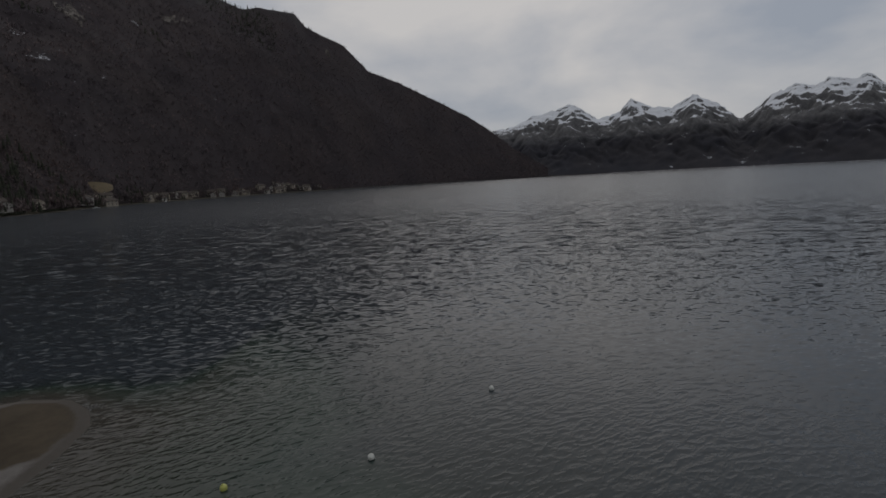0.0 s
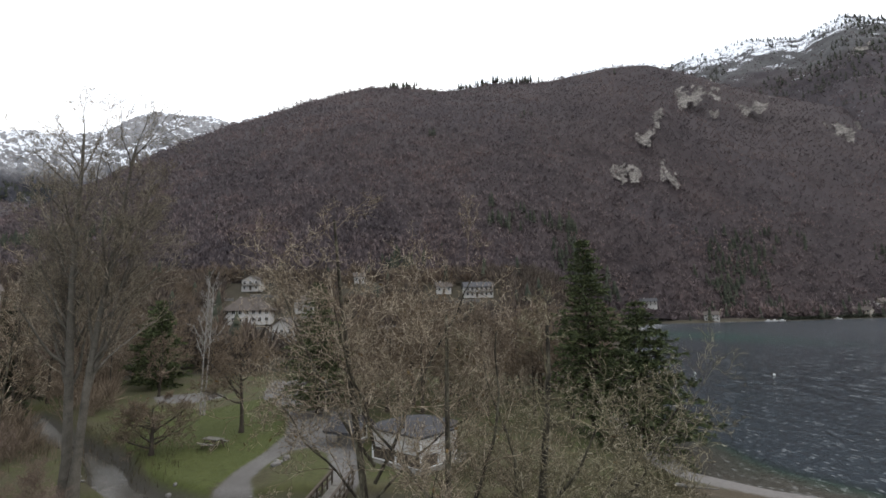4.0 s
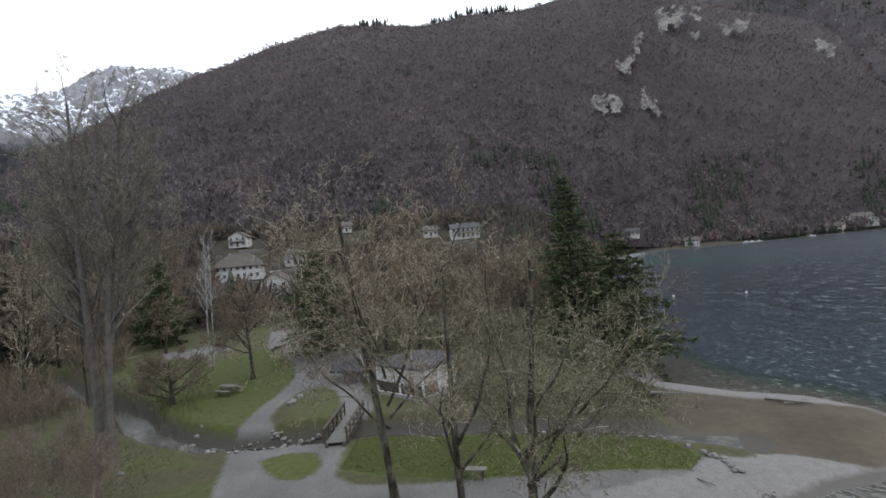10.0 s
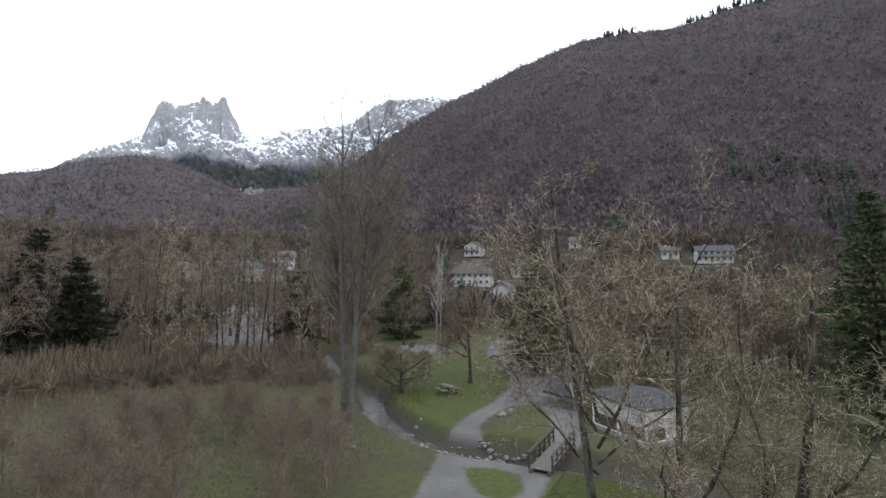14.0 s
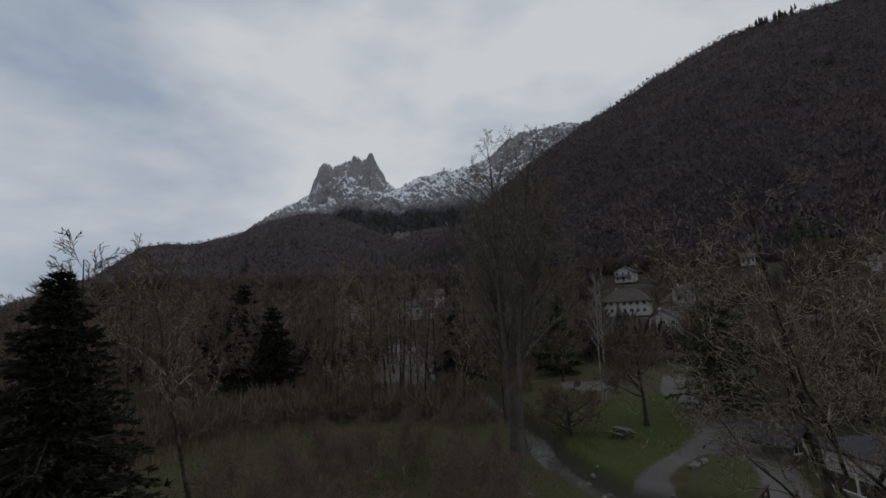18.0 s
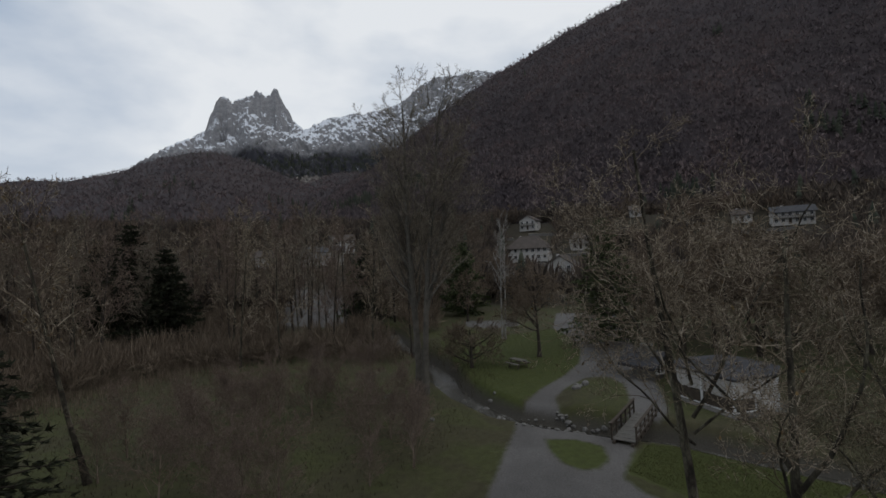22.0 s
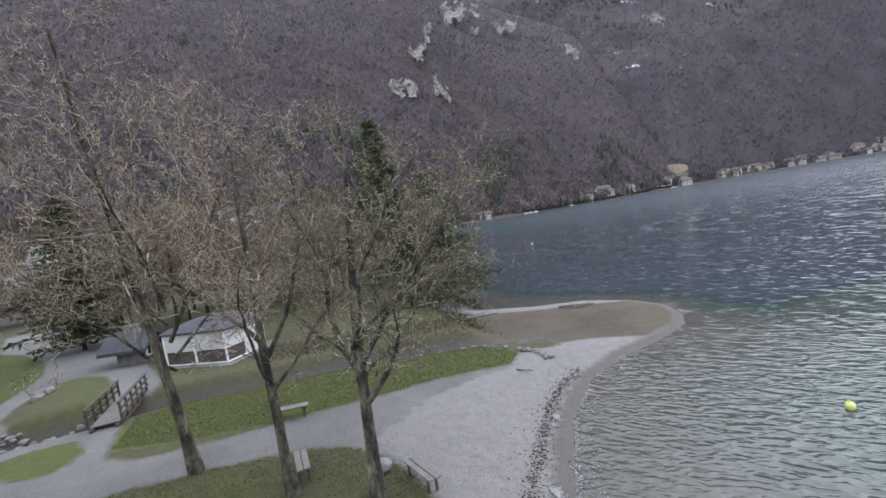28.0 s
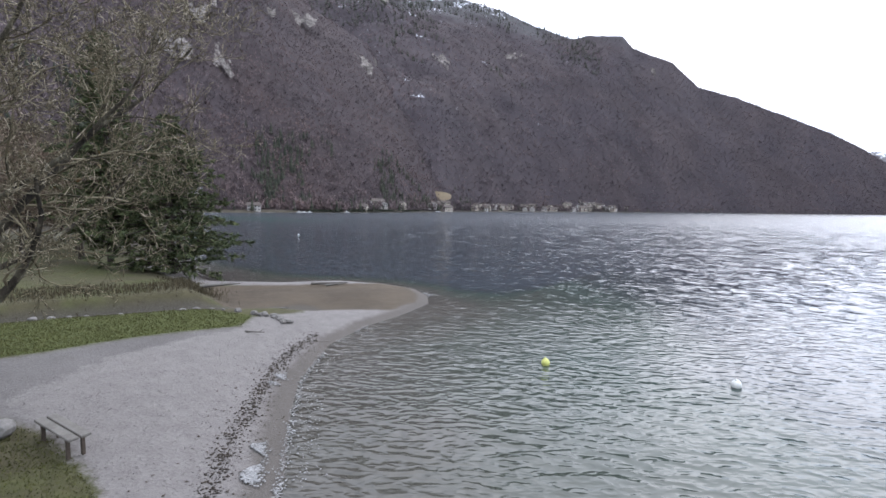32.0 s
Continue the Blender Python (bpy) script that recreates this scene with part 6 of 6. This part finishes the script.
def bench(x, y, yaw, ln, label, back=True):
    ob = empty("bench", pose(x, y, gz(x, y), 0, 0, yaw), label, "bench", "park benches")
    for k in (-1, 1):
        part("seat_plank", box_mesh("seat_plank", (ln, 0.19, 0.06), M_timber_grey, Matrix.Translation((0, k * 0.11, 0.45)), 0.012), ob)
    for sx in (-1, 1):
        bm = bmesh.new()
        add_box(bm, (0.07, 0.34, 0.06), Matrix.Translation((sx * ln * 0.36, 0, 0.39)), 0.01)
        for k in (-1, 1):
            add_box(bm, (0.07, 0.07, 0.42), Matrix.Translation((sx * ln * 0.36, k * 0.13, 0.19)), 0.01)
        part("leg", bm_mesh("leg", bm, M_timber), ob)
        if back:
            part("back_post", box_mesh("back_post", (0.08, 0.06, 0.85), M_timber, pose(sx * ln * 0.36, -0.26, 0.45, 10), 0.01), ob)
    if back:
        for zz, yy in ((0.62, -0.26), (0.82, -0.30)):
            part("back_plank", box_mesh("back_plank", (ln, 0.04, 0.13), M_timber_grey, pose(0, yy, zz, 10), 0.01), ob)
    return ob


bench(-15.1, 5.2, 184, 1.65, "weathered backless bench at the edge of lawn and gravel", False)
bench(-22.9, 2.8, 70, 1.5, "weathered wooden bench beside the gravel path", False)
bench(-18.0, 2.3, 174, 1.5, "weathered wooden bench next to a tree trunk", False)


def picnic_table(x, y, yaw):
    ob = empty("picnic_table", pose(x, y, gz(x, y), 0, 0, yaw), "wooden picnic table with fixed benches on the lawn", "table")
    for i in range(5):
        part("top_plank", box_mesh("top_plank", (1.8, 0.14, 0.045), M_timber_grey, Matrix.Translation((0, -0.3 + 0.15 * i, 0.74)), 0.006), ob)
    for sy in (-1, 1):
        for k in (0, 1):
            part("seat_plank", box_mesh("seat_plank", (1.8, 0.13, 0.045), M_timber_grey, Matrix.Translation((0, sy * (0.64 + 0.14 * k), 0.45)), 0.006), ob)
    for sx in (-0.6, 0.6):
        for sy in (-1, 1):
            part("leg", box_mesh("leg", (0.05, 0.1, 0.86), M_timber, pose(sx, sy * 0.42, 0.37, sy * 26), 0.004), ob)
        part("crossbar", box_mesh("crossbar", (0.05, 1.5, 0.1), M_timber, Matrix.Translation((sx * 0.96, 0, 0.38)), 0.004), ob)


picnic_table(-43.2, -15.7, 60)


# ---- stones ----
def stone_mesh(seed, flat=0.6):
    r = np.random.default_rng(seed)
    bm = bmesh.new()
    bmesh.ops.create_icosphere(bm, subdivisions=2, radius=0.5)
    for v in bm.verts:
        n = float(wobble(np.array(v.co) * 1.0 + seed, 0.33, seed)) * 0.10
        v.co = v.co * (1 + n) * Vector((1.15, 0.85, flat))
    for _ in range(3):
        nrm = Vector(r.normal(0, 1, 3)).normalized()
        for v in bm.verts:
            over = v.co.dot(nrm) - 0.30
            if over > 0:
                v.co -= nrm * over * 0.8
    return bm_mesh("stone", bm, M_rock)


STONES = [stone_mesh(k + 1, 0.55 + 0.1 * (k % 3)) for k in range(5)]
rs = random.Random(3)


def stone(x, y, size, label, group, lift=0.12, z=None):
    ob = new("stone", STONES[rs.randrange(5)])
    s = size * rs.uniform(0.5, 1.2)
    ob.matrix_world = pose(x, y, (gz(x, y) if z is None else z) + lift * size, rs.uniform(-12, 12), rs.uniform(-12, 12), rs.uniform(0, 360)) @ Matrix.Diagonal((s, s, s, 1))
    tagged(ob, label, "stone", group)


def along(line, step):
    pts = []
    for (x0, y0), (x1, y1) in zip(line, line[1:]):
        n = max(1, int(math.hypot(x1 - x0, y1 - y0) / step))
        pts += [(x0 + (x1 - x0) * i / n, y0 + (y1 - y0) * i / n) for i in range(n)]
    return pts


stone(-16.5, 4.5, 0.75, "large pale boulder lying on the lawn", "boulders", 0.2)
for x, y in along([(-33.0, -9.4), (-32.2, -7.8), (-32.3, -6.2), (-32.9, -4.9)], 0.34):
    for k in range(2):
        stone(x - 0.3 * k + rs.uniform(-0.12, 0.12), y + rs.uniform(-0.15, 0.15), 0.42, "grey rubble stone banked at the brook", "stone bank", 0.1)
for x, y in ((-37.6, -8.8), (-37.9, -9.1), (-37.2, -9.0), (-38.3, -8.6)):
    stone(x, y, 0.6, "pale flat stone on the planted island", "boulders", 0.15)
for x, y in along([(-37.0, -22.0), (-34.0, -17.4), (-31.4, -14.0), (-29.4, -11.2)], 0.75):
    stone(x + rs.uniform(-0.25, 0.25), y + rs.uniform(-0.25, 0.25), 0.42, "grey stone on the brook bank", "stone bank", 0.08)
for x, y in along([(-29.5, -11.0), (-29.6, -8.4), (-29.9, -5.4)], 0.45):
    stone(x + rs.uniform(-0.1, 0.1), y, 0.36, "pale stone in the row across the ford", "ford stones", 0.1)
for x, y in along([(-33.2, -12.0), (-33.0, -9.8)], 0.5):
    stone(x, y, 0.3, "pale stone in the row across the ford", "ford stones", 0.1)
for x, y in ((-35.3, -15.2), (-35.0, -15.5), (-35.6, -15.0), (-31.2, -12.2), (-30.9, -12.6), (-36.2, -17.2)):
    stone(x, y, 0.55, "pale boulder at the brook's edge", "boulders", 0.12)
for x, y in along([(-28.0, 4.5), (-26.9, 8.2), (-26.1, 11.0), (-24.8, 13.6), (-23.0, 14.7), (-22.0, 15.2), (-20.6, 15.1)], 0.55):
    stone(x + rs.uniform(-0.08, 0.08), y + rs.uniform(-0.08, 0.08), 0.36, "pale stone edging the lawn along the brook mouth", "lawn edging", 0.1)
for x, y in along([(-23.0, 14.7), (-21.8, 15.3), (-20.9, 15.2)], 0.3):
    stone(x + rs.uniform(-0.2, 0.2), y + rs.uniform(-0.2, 0.2), 0.45, "pale block at the end of the stone edging", "lawn edging", 0.12)
for x, y in ((-28.3, -16.4), (-19.6, -27.0), (-29.5, -18.2)):
    stone(x, y, 0.4, "single pale stone in the meadow", "boulders", 0.12)

# pebbles and wrack on the beach, foam at the water's edge: too many to count
r = np.random.default_rng(9)


def scatter(name, places, size, material, label, squash=0.4, category="debris"):
    n = len(places)
    base = np.array([(0.5, 0, 0), (-0.25, 0.43, 0), (-0.25, -0.43, 0), (0, 0, 0.5), (0, 0, -0.2)])
    F0 = np.array([(0, 1, 3), (1, 2, 3), (2, 0, 3), (1, 0, 4), (2, 1, 4), (0, 2, 4)])
    a = r.random(n) * 6.28
    s = size * (0.4 + 1.2 * r.random(n) ** 2)
    ex = 0.7 + 1.2 * r.random(n)
    c, t = np.cos(a), np.sin(a)
    bx = base[None, :, 0] * ex[:, None] * s[:, None]
    by = base[None, :, 1] * s[:, None]
    V = np.stack([bx * c[:, None] - by * t[:, None], bx * t[:, None] + by * c[:, None], base[None, :, 2] * squash * s[:, None] + 0 * bx], -1) + places[:, None, :]
    F = (np.arange(n) * 5)[:, None, None] + F0[None]
    tagged(new(name, mesh_np(name, V.reshape(-1, 3), F.reshape(-1, 3), material)), label, category, kind="stuff")


def strip(line, n, width):
    p = np.array(along(line, 0.1))
    q = p[r.integers(0, len(p), n)] + r.normal(0, width, (n, 2))
    return np.column_stack([q, ground_z(q[:, 0], q[:, 1]) + 0.01])


WRACK = [(-6, 1), (-9.5, 4.6), (-11.9, 6.6), (-13.6, 8.1), (-15.1, 9.6), (-16.3, 10.8), (-17.6, 12.3), (-18.6, 13.8), (-19.6, 15.6)]
scatter("wrack_line", strip(WRACK, 2600, 0.14), 0.07, M_bark_dark, "dark line of washed-up twigs and weed on the beach")
scatter("wrack_bits", strip(WRACK, 900, 0.5), 0.06, M_timber, "loose bits of driftwood on the beach")
pb = np.column_stack([r.uniform(-23, -8, 26000), r.uniform(2, 17, 26000)])
ok = (sdist(GRAVEL, pb[:, 0], pb[:, 1]) > 0.2) | ((sdist(LAND, pb[:, 0], pb[:, 1]) > 0) & (sdist(LAND, pb[:, 0], pb[:, 1]) < 4))
ok &= sdist(LAWN_FRONT, pb[:, 0], pb[:, 1]) < 0
pb = pb[ok]
scatter("beach_pebbles", np.column_stack([pb, ground_z(pb[:, 0], pb[:, 1]) + 0.002]), 0.035, M_rock, "grey pebbles strewn over the beach gravel", category="pebbles")
SHORE = [(-8.6, 5.2), (-11.4, 7.8), (-14.2, 10.3), (-16.1, 12.1), (-18.5, 15.5), (-19.5, 18.5), (-19.8, 22.0), (-20.5, 25.0), (-22.1, 27.1), (-24.6, 28.7), (-27.6, 28.9), (-30.8, 27.5), (-33.5, 24.1), (-36.5, 21.6)]


def foam(name, line, n, width, size):
    p = strip(line, n, width)
    keep = (wobble(p, 1.6, 4.0) > 0.35)
    p = p[keep]
    p[:, 2] = np.maximum(p[:, 2], 0.0) + 0.03
    scatter(name, p, size, M_foam, "white foam where ripples reach the sand", 0.15, "foam")


foam("foam_line", SHORE, 3200, 0.06, 0.055)
foam("foam_patch", [(-13.0, 8.3), (-12.4, 7.8), (-11.7, 7.3)], 1800, 0.13, 0.07)
foam("foam_patch", [(-16.6, 11.6), (-16.0, 10.9)], 700, 0.1, 0.06)
foam("foam_patch", [(-22.0, 27.4), (-24.6, 29.0), (-27.6, 29.3), (-30.6, 28.2)], 2200, 0.22, 0.07)
foam("foam_line_outer", [(x + 0.45, y + 0.3) for x, y in SHORE], 1600, 0.2, 0.05)


# ---- driftwood, brush, grass tufts ----
def log(x, y, yaw, ln, rad, label):
    rg = np.random.default_rng(int(abs(x * 10)))
    segs = branches(rg, ln, rad, [(3, 0.25, 50), (3, 0.5, 40)], up=0.0, wander=0.05)
    m = pose(x, y, gz(x, y) + rad * 0.8, 0, 88, yaw)
    ob = new("driftwood", tubes("driftwood", segs, 6, M_timber_grey))
    ob.matrix_world = m
    tagged(ob, label, "driftwood", "driftwood")


log(-30.2, 23.9, 40, 2.6, 0.10, "grey driftwood branch stranded on the spit")
log(-29.2, 24.4, 70, 1.6, 0.07, "grey driftwood branch stranded on the spit")
log(-33.2, 17.5, 55, 2.4, 0.14, "grey log lying on the brook bank")
log(-20.9, 13.0, 20, 0.9, 0.05, "short dark stick on the gravel")
log(-31.7, -22.2, 15, 1.3, 0.12, "dark log lying in the meadow grass")


def brush(name, spots, n, h, label, material, spread=0.7):
    """Dry undergrowth: many short stems."""
    p = np.array(spots)
    c = p[r.integers(0, len(p), n)] + r.normal(0, spread, (n, 2))
    z = ground_z(c[:, 0], c[:, 1])
    a = r.random(n) * 6.28
    hh = h * (0.4 + 0.8 * r.random(n))
    ln = np.column_stack([np.cos(a) * hh * 0.5 * r.random(n), np.sin(a) * hh * 0.5 * r.random(n), hh])
    base = np.column_stack([c, z - 0.05])
    side = np.column_stack([-np.sin(a), np.cos(a), 0 * a]) * (0.012 + 0.02 * r.random(n))[:, None]
    V = np.stack([base - side, base + side, base + ln], 1).reshape(-1, 3)
    tagged(new(name, mesh_np(name, V, np.arange(len(V)).reshape(-1, 3), material)), label, "undergrowth", kind="stuff")


north_bank = along([(-34.0, 3.5), (-32.4, 6.5), (-31.2, 10), (-29.6, 14), (-30.5, 16.6), (-34.5, 18)], 0.5)
brush("bank_undergrowth", [(x + dx, y) for x, y in north_bank for dx in (0, -1.2, -2.6)], 7000, 0.28, "dry brown undergrowth on the brook's far bank", M_shrub)
brush("brook_undergrowth", along([(-52, -31), (-45, -24.5), (-40.5, -21.4), (-37.5, -18.0)], 0.4), 2200, 0.45, "dry brush along the brook", M_shrub, 1.7)
brush("belt_undergrowth", along([(-6, -47), (-18, -49), (-30, -48), (-40, -47), (-46, -38), (-44, -29)], 0.5), 16000, 0.9, "brown brush at the foot of the tree belt", M_twig_brown, 2.6)
brush("meadow_stalks", [(x, y) for x in np.arange(-33, -12, 1.4) for y in np.arange(-44, -14, 1.4) if sdist(MEADOW, np.array([x]), np.array([y]))[0] > 0], 16000, 0.22, "dry stalks in the winter meadow", M_shrub)


def turf(name, poly, n, label):
    xs, ys = [p[0] for p in poly], [p[1] for p in poly]
    c = np.column_stack([r.uniform(min(xs), max(xs), n), r.uniform(min(ys), max(ys), n)])
    c = c[(sdist(poly, c[:, 0], c[:, 1]) > 0.1) & (ldist(BROOK, c[:, 0], c[:, 1]) > 1.6)]
    k = len(c)
    a = r.random(k) * 6.28
    hh = 0.025 + 0.045 * r.random(k)
    base = np.column_stack([c, ground_z(c[:, 0], c[:, 1]) - 0.01])
    side = np.column_stack([np.cos(a), np.sin(a), 0 * a]) * (0.010 + 0.012 * r.random(k))[:, None]
    tip = base + np.column_stack([r.normal(0, 0.03, k), r.normal(0, 0.03, k), hh])
    V = np.stack([base - side, base + side, tip], 1).reshape(-1, 3)
    tagged(new(name, mesh_np(name, V, np.arange(len(V)).reshape(-1, 3), M_turf)), label, "grass", kind="stuff")


M_turf = by_random("grass_blades", ((0.0, (0.048, 0.052, 0.014)), (0.5, (0.072, 0.077, 0.022)), (1.0, (0.100, 0.098, 0.036))))
turf("lawn_grass", LAWN_STRIP, 90000, "short green grass between path and brook")
turf("front_grass", LAWN_FRONT, 60000, "short olive grass under the trees")
turf("isle_grass", LAWN_ISLE, 60000, "short green grass of the lawn")


# ---- buoys ----
def buoy(x, y, rad, material, label):
    ob = empty("buoy", pose(x, y, 0.06, 8, -5, 0), label, "buoy", "mooring buoys")
    bm = bmesh.new()
    bmesh.ops.create_uvsphere(bm, u_segments=20, v_segments=12, radius=rad)
    for v in bm.verts:
        v.co.z *= 1.08
    part("float", bm_mesh("float", bm, material, True), ob)
    bm = bmesh.new()
    bmesh.ops.create_cone(bm, cap_ends=True, segments=14, radius1=rad * 0.34, radius2=rad * 0.26, depth=rad * 0.3, matrix=Matrix.Translation((0, 0, rad * 1.12)))
    part("cap", bm_mesh("cap", bm, material), ob)
    segs = np.array([(rad * 0.16 * math.cos(t), 0, rad * (1.34 + 0.16 * math.sin(t)), rad * 0.16 * math.cos(t + 0.7), 0, rad * (1.34 + 0.16 * math.sin(t + 0.7)), rad * 0.04, rad * 0.04, 0) for t in np.arange(0, 6.3, 0.7)])
    part("ring", tubes("ring", segs, 5, M_dark), ob)


buoy(-10.1, 18.7, 0.16, M_buoy_y, "round yellow mooring buoy floating near the beach")
buoy(-4.0, 20.5, 0.16, M_buoy_w, "round white mooring buoy floating on the lake")
buoy(2.3, 27.2, 0.16, M_buoy_w, "round white mooring buoy floating on the lake")
buoy(-83.5, 63.8, 0.2, M_buoy_w, "white mooring buoy in the bay")
buoy(-89.0, 52.7, 0.2, M_buoy_w, "white mooring buoy in the bay")
